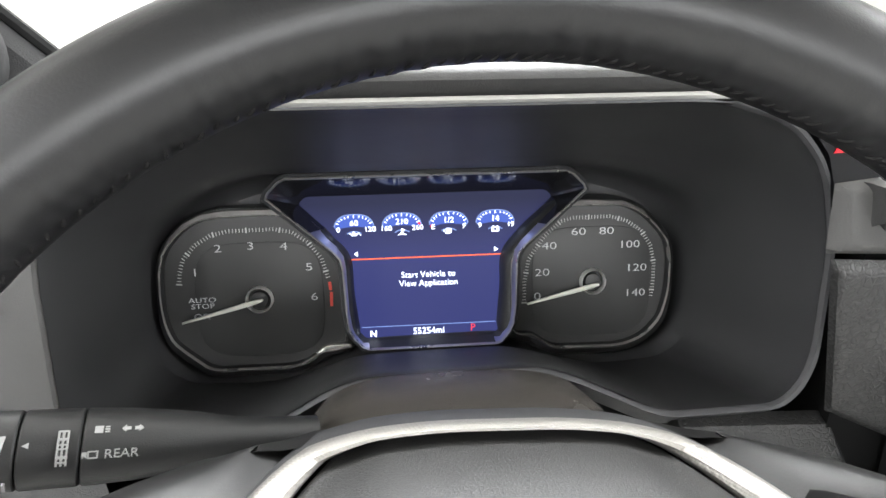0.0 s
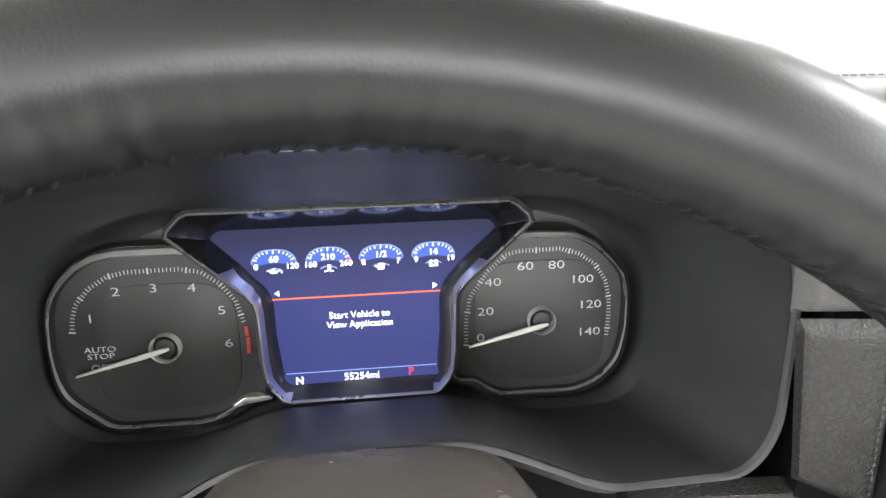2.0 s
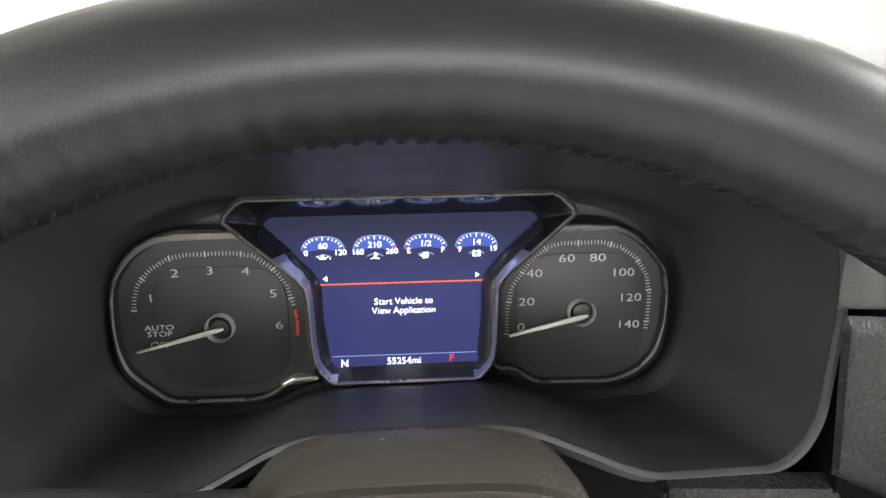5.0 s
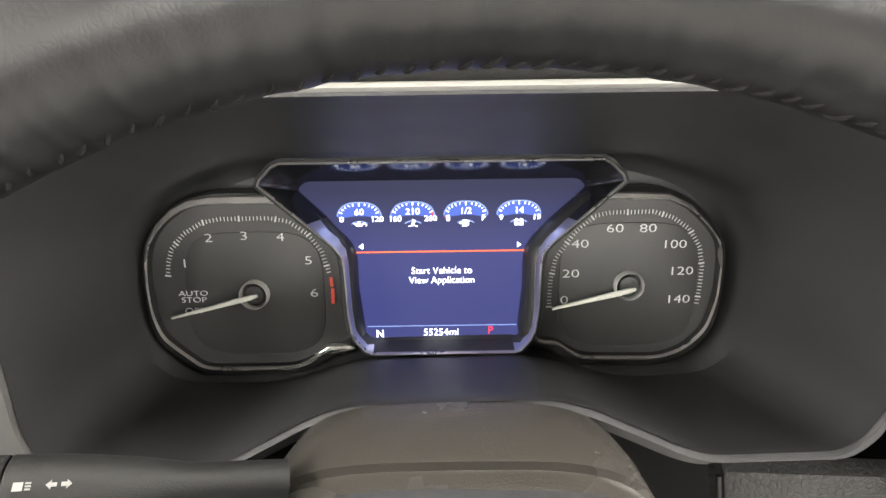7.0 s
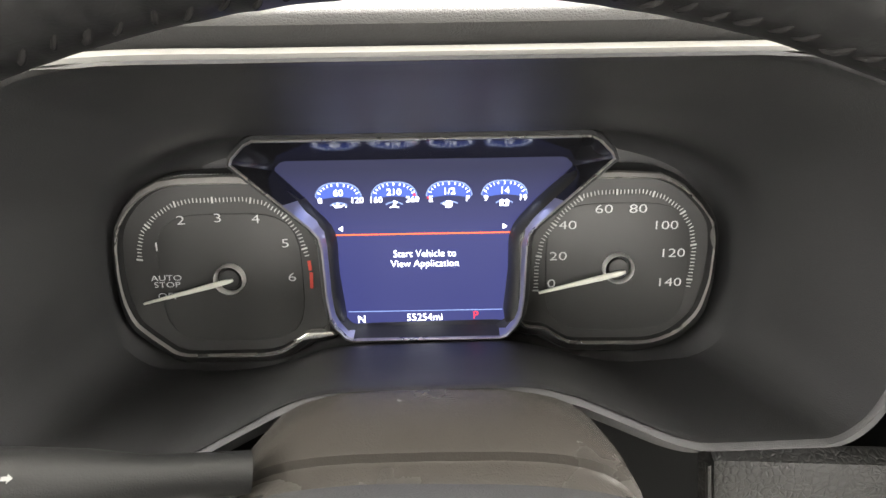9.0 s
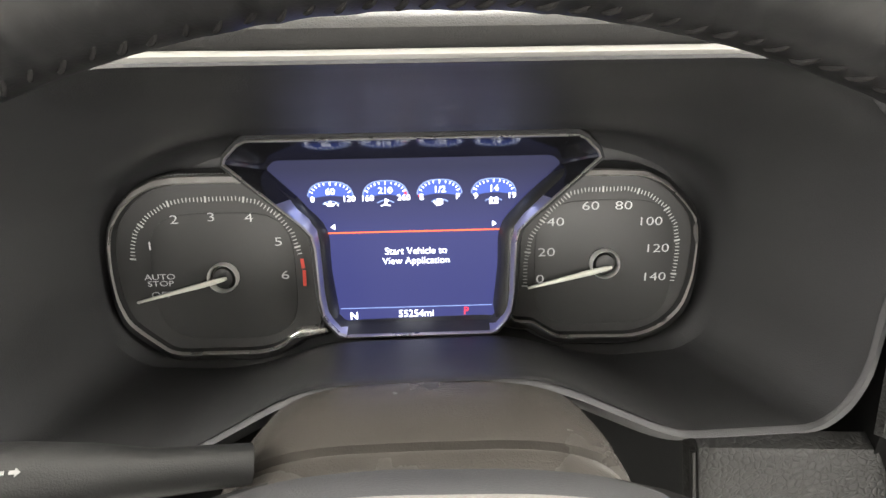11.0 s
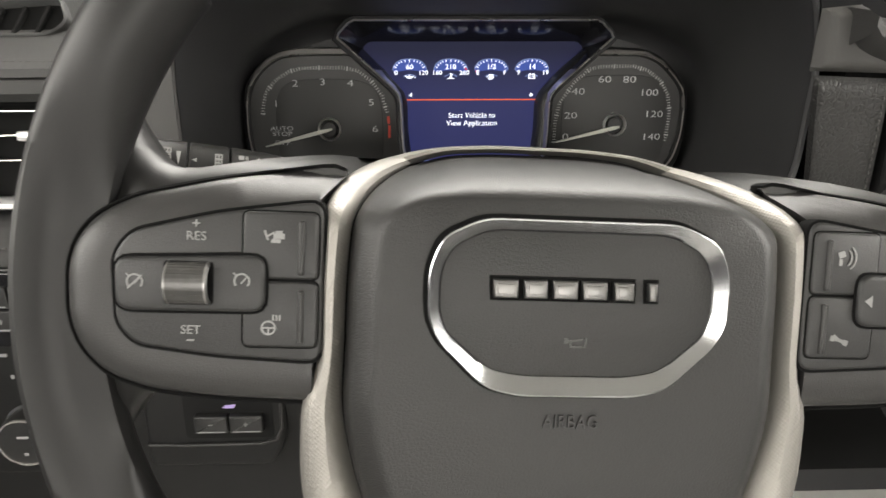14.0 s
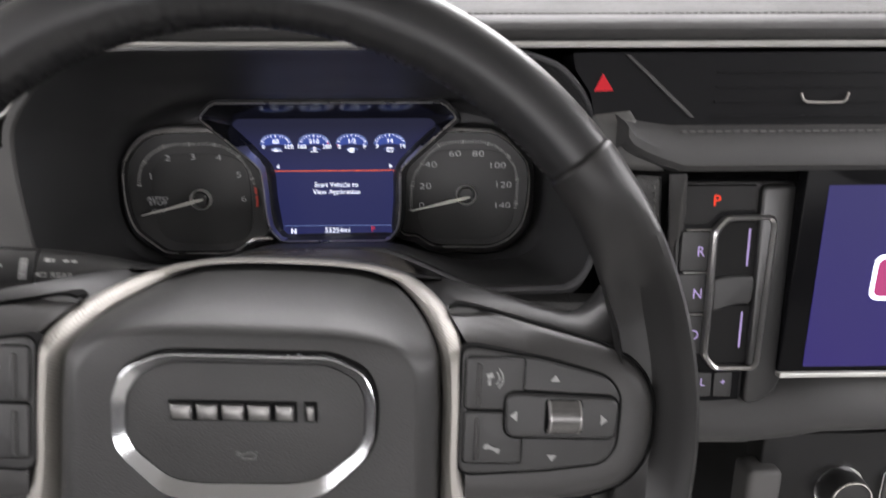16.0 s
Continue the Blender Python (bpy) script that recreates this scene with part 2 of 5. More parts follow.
def loft(rows, close_u=False, close_v=False, cap=False, bm=None):
    """Quads between rows of 3D points."""
    bm = bm or bmesh.new()
    vs = [[bm.verts.new(p) for p in row] for row in rows]
    n = len(vs[0])
    for i in range(len(vs) - (0 if close_v else 1)):
        a, b = vs[i], vs[(i + 1) % len(vs)]
        for j in range(n - (0 if close_u else 1)):
            bm.faces.new((a[j], a[(j + 1) % n], b[(j + 1) % n], b[j]))
    if cap:
        bm.faces.new(vs[0][::-1])
        bm.faces.new(vs[-1])
    return bm


def prism(poly, w0, w1, bevel=0.0, bm=None, n=3):
    """An outline raised from w0 to w1, its front edge rounded."""
    rows = [[(x, y, w0) for x, y in poly]]
    if bevel:
        for j in range(n + 1):
            a = j / n * math.pi / 2
            rows.append([(x, y, w1 - bevel + bevel * math.sin(a)) for x, y in inset(poly, bevel * (1 - math.cos(a)))])
    else:
        rows.append([(x, y, w1) for x, y in poly])
    return loft(rows, close_u=True, cap=True, bm=bm)


def ring(outer, inner, profile, bm=None):
    """A frame between two outlines of equal count; profile rows are (share from outer to inner, w)."""
    rows = []
    for s, w in profile:
        rows.append([(a[0] * (1 - s) + b[0] * s, a[1] * (1 - s) + b[1] * s, w) for a, b in zip(outer, inner)])
    return loft(rows, close_u=True, close_v=True, bm=bm)


def tube(path, radii, n=16, flat=1.0, cap=True, bm=None):
    """A round bar along a path of 3D points."""
    rows, pts = [], [Vector(p) for p in path]
    up = Vector((0, 0, 1))
    for i, p in enumerate(pts):
        t = (pts[min(i + 1, len(pts) - 1)] - pts[max(i - 1, 0)]).normalized()
        side = t.cross(up)
        side = side.normalized() if side.length > 1e-4 else Vector((1, 0, 0))
        top = side.cross(t).normalized()
        r = radii[i] if isinstance(radii, (list, tuple)) else radii
        rows.append([p + side * r * math.cos(2 * math.pi * k / n) + top * r * flat * math.sin(2 * math.pi * k / n) for k in range(n)])
    return loft(rows, close_u=True, cap=cap, bm=bm)


def box(x0, x1, y0, y1, z0, z1, r=0.0, bm=None):
    bm = bm or bmesh.new()
    g = bmesh.ops.create_cube(bm, size=1, matrix=Matrix.LocRotScale(((x0 + x1) / 2, (y0 + y1) / 2, (z0 + z1) / 2), None, (x1 - x0, y1 - y0, z1 - z0)))
    if r:
        edges = list({e for v in g["verts"] for e in v.link_edges})
        bmesh.ops.bevel(bm, geom=edges, offset=r, segments=2, profile=0.5, affect="EDGES")
    return bm


def lettering(text, size, x=0.0, y=0.0, w=0.0, wide=1.0, deep=0.0002, shear=0.0, bm=None, thin=0.0):
    """Text in the built-in font, centred at x, y."""
    cu = bpy.data.curves.new("text", "FONT")
    cu.body, cu.size, cu.align_x, cu.align_y, cu.extrude, cu.shear, cu.resolution_u = text, size, "CENTER", "CENTER", deep, shear, 3
    cu.offset = -thin * size
    ob = new("text", cu)
    me = bpy.data.meshes.new_from_object(ob)
    bpy.data.objects.remove(ob)
    bm = bm or bmesh.new()
    me.transform(Matrix.Translation((x, y, w)) @ Matrix.Diagonal((wide, 1, 1, 1)))
    bm.from_mesh(me)
    bpy.data.meshes.remove(me)
    bpy.data.curves.remove(cu)
    return bm


def bars(shapes, w0, w1, bm=None):
    """Small flat marks: rows of (x, y, width, height, turn) in millimetres."""
    bm = bm or bmesh.new()
    for x, y, a, b, turn in shapes:
        c, s = math.cos(radians(turn)), math.sin(radians(turn))
        p = [((x + u * c - v * s) / 1000, (y + u * s + v * c) / 1000) for u, v in ((-a / 2, -b / 2), (a / 2, -b / 2), (a / 2, b / 2), (-a / 2, b / 2))]
        prism(p, w0, w1, bm=bm)
    return bm


def arc_bar(cx, cy, r0, r1, a0, a1, w0, w1, n=16, bm=None):
    """A flat curved bar round cx, cy, angles in degrees."""
    out = [(cx + r1 * math.cos(radians(a0 + (a1 - a0) * i / n)), cy + r1 * math.sin(radians(a0 + (a1 - a0) * i / n))) for i in range(n + 1)]
    inn = [(cx + r0 * math.cos(radians(a0 + (a1 - a0) * i / n)), cy + r0 * math.sin(radians(a0 + (a1 - a0) * i / n))) for i in range(n + 1)]
    bm = bm or bmesh.new()
    return loft([[(x, y, w1) for x, y in out], [(x, y, w1) for x, y in inn], [(x, y, w0) for x, y in inn], [(x, y, w0) for x, y in out]], close_v=True, bm=bm)


# ---- workshop ----
def slab(name, x0, x1, y0, y1, z0, z1, material, label, category):
    ob = part(name, box(x0, x1, y0, y1, z0, z1), material)
    return tagged(ob, label, category, kind="structure")


slab("floor", -7, 8, -7, 8, -0.2, 0, floor_mat, "grey sealed concrete workshop floor", "floor")
slab("wall_front", -7.2, 8.2, 7.5, 7.7, 0, 4.2, wall_mat, "white painted workshop wall behind the windshield", "wall")
slab("wall_rear", -7.2, 8.2, -7.2, -7, 0, 4.2, wall_mat, "plain white painted workshop wall", "wall")
slab("wall_side", -7.2, -7, -7, 7.5, 0, 4.2, wall_mat, "plain white painted workshop wall", "wall")
slab("wall_far", 8, 8.2, -7, 7.5, 0, 4.2, wall_mat, "plain white painted workshop wall", "wall")
slab("ceiling", -7.2, 8.2, -7.2, 7.7, 4.2, 4.4, ceiling_mat, "white workshop ceiling", "ceiling")


# ---- dashboard ----
LIP_Y, LIP_Z, ARCH_X = -0.106, 1.335, -0.115


def dash_stations():
    """Stations along the dashboard: lip x, z; seam x, z; outward direction; seam y. Flat to the passenger's side, turned down and forward at the door."""
    rows = [(x, LIP_Z, x, LIP_Z + 0.012, 0.0, 1.0, -0.03) for x in (1.0, 0.8, 0.6, 0.45, 0.3, 0.2, 0.1, 0.0)]
    bend = [(-0.05, 1.335, -0.05, 1.347, 0, 1, -0.03), (-0.1, 1.335, -0.105, 1.3472, -0.03, 1, -0.03), (-0.135, 1.331, -0.15, 1.345, -0.12, 0.99, -0.027), (-0.16, 1.314, -0.18, 1.337, -0.45, 0.89, -0.024),
            (-0.182, 1.296, -0.21, 1.317, -0.6, 0.8, -0.044), (-0.2, 1.284, -0.235, 1.294, -0.65, 0.76, -0.066)]
    for i in range(len(bend) - 1):
        p0, p1, p2, p3 = (Vector(bend[min(max(k, 0), len(bend) - 1)]) for k in (i - 1, i, i + 1, i + 2))
        for k in range(6):
            t = k / 6
            rows.append(tuple(((2 * p1) + (p2 - p0) * t + (2 * p0 - 5 * p1 + 4 * p2 - p3) * t * t + (3 * p1 - p0 - 3 * p2 + p3) * t ** 3) / 2))
    rows.append(bend[-1])
    return rows


def dash_band(profile, stop=-1.0):
    """A surface along the dashboard from a section of (y, share from lip to seam, height outwards)."""
    rows = []
    for lx, lz, sx, sz, nx, nz, sy in dash_stations():
        if sx > stop:
            k = (sy + 0.106) / 0.076
            rows.append([(lx + (sx - lx) * s + nx * b, -0.106 + (y + 0.106) * k if y < -0.0295 else y, lz + (sz - lz) * s + nz * b) for y, s, b in profile])
    return rows


def pad_shoulder():
    """The top pad's end: it fans from the seam to a ridge above the door side and drops there."""
    ridge = [(-0.105, 0.25, 1.3635, 0.009), (-0.15, 0.25, 1.36, 0.008), (-0.195, 0.2, 1.352, 0.007), (-0.218, 0.12, 1.342, 0.006), (-0.227, 0.05, 1.333, 0.005), (-0.232, 0.0, 1.326, 0.004), (-0.236, -0.035, 1.318, 0.003), (-0.239, -0.071, 1.305, 0.002)]
    seam = [r for r in dash_stations() if r[2] < -0.104]
    rows = []
    for i, r in enumerate(seam):
        f = i / (len(seam) - 1) * (len(ridge) - 1)
        k = min(int(f), len(ridge) - 2)
        q = Vector(ridge[k]).lerp(Vector(ridge[k + 1]), f - k)
        p, e = Vector((r[2], r[6] + 0.002, r[3])), Vector(q[:3])
        out = Vector((r[4], 0, r[5]))
        row = [p - out * 0.0045, p + out * 0.0005 + Vector((0, 0.001, 0))]
        for t in (0.05, 0.12, 0.25, 0.4, 0.55, 0.7, 0.82, 0.91, 0.97):
            row.append(p.lerp(e, t) + out * (q[3] * 4 * t * (1 - t) + 0.0025 * min(1, t / 0.1)))
        side = Vector((-0.8, -0.1, -0.6)) if i > 4 else Vector((0, 0.5, -0.8))
        row += [e + out * 0.001, e + side * 0.003, e + side * 0.007 + Vector((0, 0, -0.006)), e + side * 0.01 + Vector((0, 0, -0.05))]
        rows.append([u - Vector((0, 0, 0.004)) for u in row] if i == 0 else row)
    last = rows[-1]
    rows.append([u + Vector((-0.0015, -0.002, -0.003)) for u in last])
    rows.append([u + Vector((-0.001, 0.003, -0.04)) for u in last])
    return loft(rows)


dashboard = thing("dashboard", pose(0, 0, 0), "dark grey soft vinyl dashboard with stitched seam and silver lip", "dashboard")
part("top_pad", loft(dash_band([(-0.029, 1, -0.0035), (-0.0275, 1, 0.0005), (-0.022, 1, 0.003), (0.0, 1, 0.0065), (0.06, 1, 0.0135), (0.14, 1, 0.0195), (0.2, 1, 0.0215), (0.235, 1, 0.0205), (0.25, 1, 0.016), (0.26, 1, -0.012), (0.26, 1, -0.2)], -0.125)), pad_vinyl, dashboard, "matt grey vinyl top pad")
part("pad_shoulder", pad_shoulder(), pad_vinyl, dashboard, "rounded end of the top pad", sharp=50)
ROLL = dash_band([(-0.103, 0, 0.0022), (-0.108, 0, 0.0055), (-0.1095, 0.06, 0.0092), (-0.107, 0.15, 0.0112), (-0.1, 0.28, 0.0122), (-0.085, 0.5, 0.0108), (-0.06, 0.75, 0.0065), (-0.04, 0.94, 0.0015), (-0.0325, 1, -0.001), (-0.0305, 1, -0.0035), (-0.03, 1, -0.008)])
part("front_roll", loft(ROLL), roll_vinyl, dashboard, "dark vinyl roll under the seam", sharp=50)
END = [Vector(p) for p in ROLL[-1]]
part("roll_end", loft([END, [p + Vector((-0.003, 0.0, -0.003)) for p in END], [p + Vector((-0.003, 0.004, -0.04)) for p in END]]), roll_vinyl, dashboard, "dark vinyl end of the roll")
LIP = dash_band([(-0.1, 0, 0.0026), (-0.108, 0, 0.003), (-0.1093, 0, 0.0014), (-0.1088, 0, -0.0004), (-0.106, 0, -0.001), (-0.1, 0, -0.0006)])
for row, station in zip(LIP, dash_stations()):
    c, k = sum((Vector(p) for p in row), Vector()) / len(row), 0.6 * min(1.0, max(0.0, (-station[0] - 0.12) / 0.04))
    row[:] = [Vector(p).lerp(c, k) for p in row]
part("lip_trim", loft(LIP), bright_trim, dashboard, "thin satin silver lip")
bm = bmesh.new()
SEAM = [Vector((r[2], r[6] + 0.007, r[3] + 0.0034)) + Vector((r[4], 0, r[5] - 1)) * 0.002 for r in dash_stations() if r[2] < -0.1]
for p, q in zip(SEAM, SEAM[1:]):
    n = max(1, int((q - p).length / 0.0052))
    for k in range(n):
        u = p.lerp(q, k / n)
        tube([u, u.lerp(q, 0.3 / n), p.lerp(q, (k + 0.62) / n)], [0.0003, 0.0005, 0.0003], n=5, bm=bm)
part("shoulder_stitching", bm, thread_mat, dashboard, "grey thread round the pad's end")

# stitches along the seam of the top pad
bm = bmesh.new()
x = 0.98
while x > -0.1:
    box(x, x + 0.0032, -0.0215, -0.0205, LIP_Z + 0.0149, LIP_Z + 0.0158, bm=bm)
    x -= 0.0052
part("seam_stitching", bm, thread_mat, dashboard, "grey thread along the top pad's seam")

# recess round the instrument cluster
RIM = [(-0.104, 1.333), (-0.134, 1.3285), (-0.157, 1.312), (-0.179, 1.287), (-0.184, 1.262), (-0.189, 1.190), (-0.186, 1.174), (-0.176, 1.1665), (-0.118, 1.1645), (-0.100, 1.171), (-0.078, 1.184),
       (-0.058, 1.196), (-0.040, 1.2015), (0.048, 1.2025), (0.065, 1.1975), (0.085, 1.1875), (0.108, 1.1755), (0.122, 1.1705), (0.181, 1.172), (0.191, 1.1825), (0.1962, 1.2), (0.193, 1.262), (0.183, 1.300), (0.163, 1.322), (0.125, 1.333)]
BACK = [(-0.105, 1.284), (-0.128, 1.279), (-0.150, 1.271), (-0.172, 1.257), (-0.184, 1.238), (-0.188, 1.190), (-0.182, 1.163), (-0.165, 1.146), (-0.118, 1.1435), (-0.100, 1.145), (-0.078, 1.150),
        (-0.058, 1.157), (-0.040, 1.159), (0.045, 1.160), (0.062, 1.157), (0.085, 1.150), (0.108, 1.145), (0.124, 1.144), (0.160, 1.147), (0.176, 1.160), (0.185, 1.190), (0.183, 1.240), (0.170, 1.263), (0.146, 1.275), (0.112, 1.284)]
RIM, BACK = rounded(RIM, 0.012, 3), rounded(BACK, 0.03, 3)


def recess_row(s, y, bulge=0.0):
    return [((1 - s) * a[0] + s * b[0], y, (1 - s) * a[1] + s * b[1] - bulge) for a, b in zip(RIM, BACK)]


def recess_floor(d, y, low):
    """The recess wall turning smoothly into the leaning back; low is how far forward its foot lies."""
    rows = []
    for (x, z), (_, z0) in zip(inset(BACK, d), BACK):
        g = min(1.0, max(0.0, (1.19 - z0) / 0.035)) * min(1.0, max(0.0, (abs(x) - 0.07) / 0.03))
        rows.append((x, y + (low - y) * g * g * (3 - 2 * g) + 0.156 * (z - 1.2), z))
    return rows


bm = loft([recess_row(0.0, -0.106), recess_row(-0.008, -0.1088), recess_row(0.008, -0.1058), recess_row(0.03, -0.102), recess_row(0.1, -0.095), recess_row(0.25, -0.0785), recess_row(0.4, -0.06), recess_row(0.58, -0.041), recess_row(0.75, -0.025),
           recess_row(0.9, -0.0125), recess_floor(0.0, -0.001, -0.0065), recess_floor(0.0022, 0.01, 0.002), recess_floor(0.006, 0.019, 0.012), recess_floor(0.0105, 0.0238, 0.019), recess_floor(0.0145, 0.026, 0.0235), recess_floor(0.019, 0.0277, 0.027)], close_u=True)
part("cluster_recess", bm, recess_mat, dashboard, "matt black recess round the instruments", sharp=80)


def flange():
    """The front face round the recess, wider at the door side: its door piece and the rest."""
    wide = []
    for x, z in RIM:
        if x < -0.11 and z > 1.27:
            wide.append((x - 0.008, z + 0.002))
        elif x > 0.12 and z > 1.28:
            wide.append((x + 0.003, min(z + 0.004, 1.3335)))
        elif z > 1.31:
            wide.append((x, z + 0.001))
        else:
            dx = -0.034 if x < -0.15 else (0.005 if x > 0.15 else 0)
            dz = -0.0035 if z < 1.21 else 0
            wide.append((x + dx, z + dz))
    rows = [[(x, -0.107, z) for x, z in RIM], [(x, -0.1105, z) for x, z in inset(RIM, -0.002)], [(x, -0.111, z) for x, z in [((a[0] + 3 * b[0]) / 4, (a[1] + 3 * b[1]) / 4) for a, b in zip(RIM, wide)]],
            [(x, -0.108, z) for x, z in wide], [(x, -0.098, z - 0.012) if z < 1.215 else (x, -0.07, z - 0.003) for x, z in wide]]
    cut = [i for i, p in enumerate(RIM) if p[0] < -0.1]
    door = loft([row[:cut[-1] + 1] for row in rows])
    rest = loft([row[cut[-1]:] + row[:1] for row in rows])
    return door, rest


door_piece, rest_piece = flange()
# One rim in two tones: window light at the door side is in the colour.
part("recess_rim_door_side", door_piece, flange_grey, dashboard, "rim of the recess beside the vent, lightened for window light")
part("recess_rim", rest_piece, soft_black, dashboard, "rim round the recess, darkened away from the window")

# lower dash body behind everything
part("dash_core", box(-0.6, 1.0, 0.07, 0.25, 0.75, 1.3), groove_mat, dashboard, "dark substructure")


# ---- instrument cluster ----
cluster = thing("instrument_cluster", pose(0, 0.004, 1.2, 81), "lit instrument cluster with two analogue dials and blue display", "instrument cluster")
part("mask", prism(rounded(mm([(-200, -62), (200, -62), (200, 105), (-200, 105)]), 0.02), -0.03, -0.022), mask_black, cluster, "black mask")

DIAL_L = mm([(-60, 5), (-60, 24), (-78, 42), (-96, 56.6), (-136, 56.4), (-148.6, 55), (-159, 50.2), (-168, 42.3), (-175, 32.6), (-178, 21), (-179, 4), (-177.8, -13.5), (-173.6, -26), (-166, -33.4), (-152.3, -44.8), (-146, -46.4), (-98, -46.5), (-87.6, -44.1), (-78.5, -37.7), (-73, -33.4), (-60, -33)])[::-1]
DIAL_R = mm([(57, 5), (57, 23), (74, 41), (92, 56.2), (134, 55.6), (147, 50), (157.7, 40), (165.8, 30), (168, 18), (167.2, -6), (162.3, -25.4), (149.8, -37.9), (134.9, -43.1), (86.8, -42.3), (78.1, -37.2), (71.1, -32), (57, -31.4)])


DIAL_L, DIAL_R = rounded(DIAL_L, 0.007, 3), rounded(DIAL_R, 0.007, 3)


def dial(name, outline, hub, needle_tip, needle_base, numerals, label):
    face = part(name, prism(outline, -0.02, -0.001), dial_mat, cluster, label)
    near, far = inset(outline, -0.0065), inset(outline, -0.0098)
    low = [min(1.0, max(0.0, (0.0 - y) / 0.03)) for _, y in outline]
    o2 = [(p[0] * (1 - k) + q[0] * k, p[1] * (1 - k) + q[1] * k) for p, q, k in zip(near, far, low)]
    part("surround", ring(o2, outline, [(0, -0.022), (0, -0.004), (0.35, 0.0025), (0.75, 0.0045), (0.9, 0.004), (1.0, -0.0012)]), surround_mat, face, "black raised surround")
    part("trim_ring", ring(inset(outline, -0.0013), inset(outline, -0.0007), [(0, 0.0035), (0.2, 0.0058), (0.6, 0.0062), (1, 0.0045), (0.9, 0.0), (0.1, 0.0)]), trim_line, face, "thin dark chrome ring")
    c = hub
    step = []
    for i in range(40):
        a = 2 * math.pi * i / 40
        k = (abs(math.cos(a)) ** 4 + abs(math.sin(a)) ** 4) ** -0.25
        step.append((c[0] + 0.0435 * k * math.cos(a) * 0.98, c[1] + 0.0395 * k * math.sin(a) + 0.0005))
    part("inner_face", prism(step, -0.002, -0.0006, 0.0004), dial_step, face, "slightly raised inner face")
    hubring = bmesh.new()
    circ = [(c[0] + 0.0090 * math.cos(2 * math.pi * i / 28), c[1] + 0.0012 + 0.0090 * math.sin(2 * math.pi * i / 28)) for i in range(28)]
    ring(circ, inset(circ, 0.0011), [(0, 0.0), (0.0, 0.004), (0.2, 0.0052), (0.5, 0.0058), (0.8, 0.0052), (1.0, 0.004), (1, 0.0)], bm=hubring)
    part("hub_ring", hubring, hub_chrome, face, "chrome hub ring")
    cap = [(c[0] + 0.0062 * math.cos(2 * math.pi * i / 24), c[1] + 0.0012 + 0.0062 * math.sin(2 * math.pi * i / 24)) for i in range(24)]
    part("hub_cap", prism(cap, 0.0, 0.0035, 0.001), surround_mat, face, "black hub cap")
    tip, base = Vector(needle_tip), Vector(needle_base)
    d = (tip - base).normalized()
    sd = Vector((-d.y, d.x))
    tail = base - d * 0.004
    poly = [tip + sd * 0.0006, tip - sd * 0.0006, base + d * 0.010 - sd * 0.0016, base - sd * 0.0014, tail - sd * 0.0008, tail + sd * 0.0008, base + sd * 0.0014, base + d * 0.010 + sd * 0.0016]
    part("needle", prism([tuple(p) for p in poly], 0.0055, 0.0075, 0.0005), needle_mat, face, "pale needle at rest")
    for text, x, y, size, wide in numerals:
        part("numeral", lettering(text, size, x / 1000, y / 1000, 0.0003, wide, thin=0.012), dial_print, face)
    return face


def along(path, step, length, big):
    """Tick marks along a path of millimetre points, pointing at its inner side; every big-th one is longer."""
    bm, out = bmesh.new(), []
    pts = [Vector(p) for p in path]
    run, k, want = 0.0, 0, 0.0
    for a, b in zip(pts, pts[1:]):
        seg = (b - a).length
        while want <= run + seg:
            p = a + (b - a) * ((want - run) / seg)
            d = (b - a).normalized()
            out.append((p, math.degrees(math.atan2(d.y, d.x)), k))
            want += step
            k += 1
        run += seg
    for p, turn, k in out:
        long = k % big == 0
        bars([(p.x, p.y, 1.0 if long else 0.5, length * (1.2 if long else 0.85), turn)], 0.0002, 0.0005, bm=bm)
    return bm


tacho = dial("tachometer", DIAL_L, (-0.116, -0.001), (-0.1666, -0.0128), (-0.1168, -0.0002),
             [("1", -157.5, 20, 0.0074, 1.42), ("2", -141.3, 35.6, 0.0074, 1.5), ("3", -119.8, 36.6, 0.0074, 1.5), ("4", -97.9, 35.6, 0.0074, 1.5), ("5", -81.9, 20.8, 0.0074, 1.5), ("6", -79.6, 0.0, 0.0074, 1.5),
              ("AUTO", -154.3, 0.8, 0.0049, 1.35), ("STOP", -154.3, -3.4, 0.0049, 1.35), ("OFF", -154.6, -10.6, 0.0058, 1.25)], "black tachometer with white numerals")
part("tick_scale", along([(-168.4, 12.5), (-167.5, 20), (-164.5, 29), (-156, 38.5), (-145, 45), (-134, 47.3), (-104, 47.6), (-92, 45.2), (-81, 37.2), (-73.2, 26.2), (-69.3, 11.3)], 2.2, 3.0, 10), dial_tick, tacho, "white tick marks")
part("red_zone", bars([(-68.6, 7.2, 2.0, 6, 4), (-68.2, -2.0, 2.0, 10, -2)], 0.0002, 0.0006), red_print, tacho, "red limit mark")
def head_band(path, widths, face):
    """A flat bright band at a dial's head, tapering as it runs down the dial's outer side."""
    pts = [Vector(p) for p in mm(path)]
    rows = []
    for i, (p, wd) in enumerate(zip(pts, widths)):
        d = (pts[min(i + 1, len(pts) - 1)] - pts[max(i - 1, 0)]).normalized()
        n = Vector((d.y, -d.x)) if face == tacho else Vector((-d.y, d.x))
        q = p - n * wd / 1000
        rows.append([(p.x, p.y, 0.001), (p.x, p.y, 0.0058), (p.x * 0.9 + q.x * 0.1, p.y * 0.9 + q.y * 0.1, 0.0066), (p.x * 0.2 + q.x * 0.8, p.y * 0.2 + q.y * 0.8, 0.0054), (q.x, q.y, 0.0036), (q.x, q.y, 0.001)])
    return loft(rows, close_u=True, cap=True)


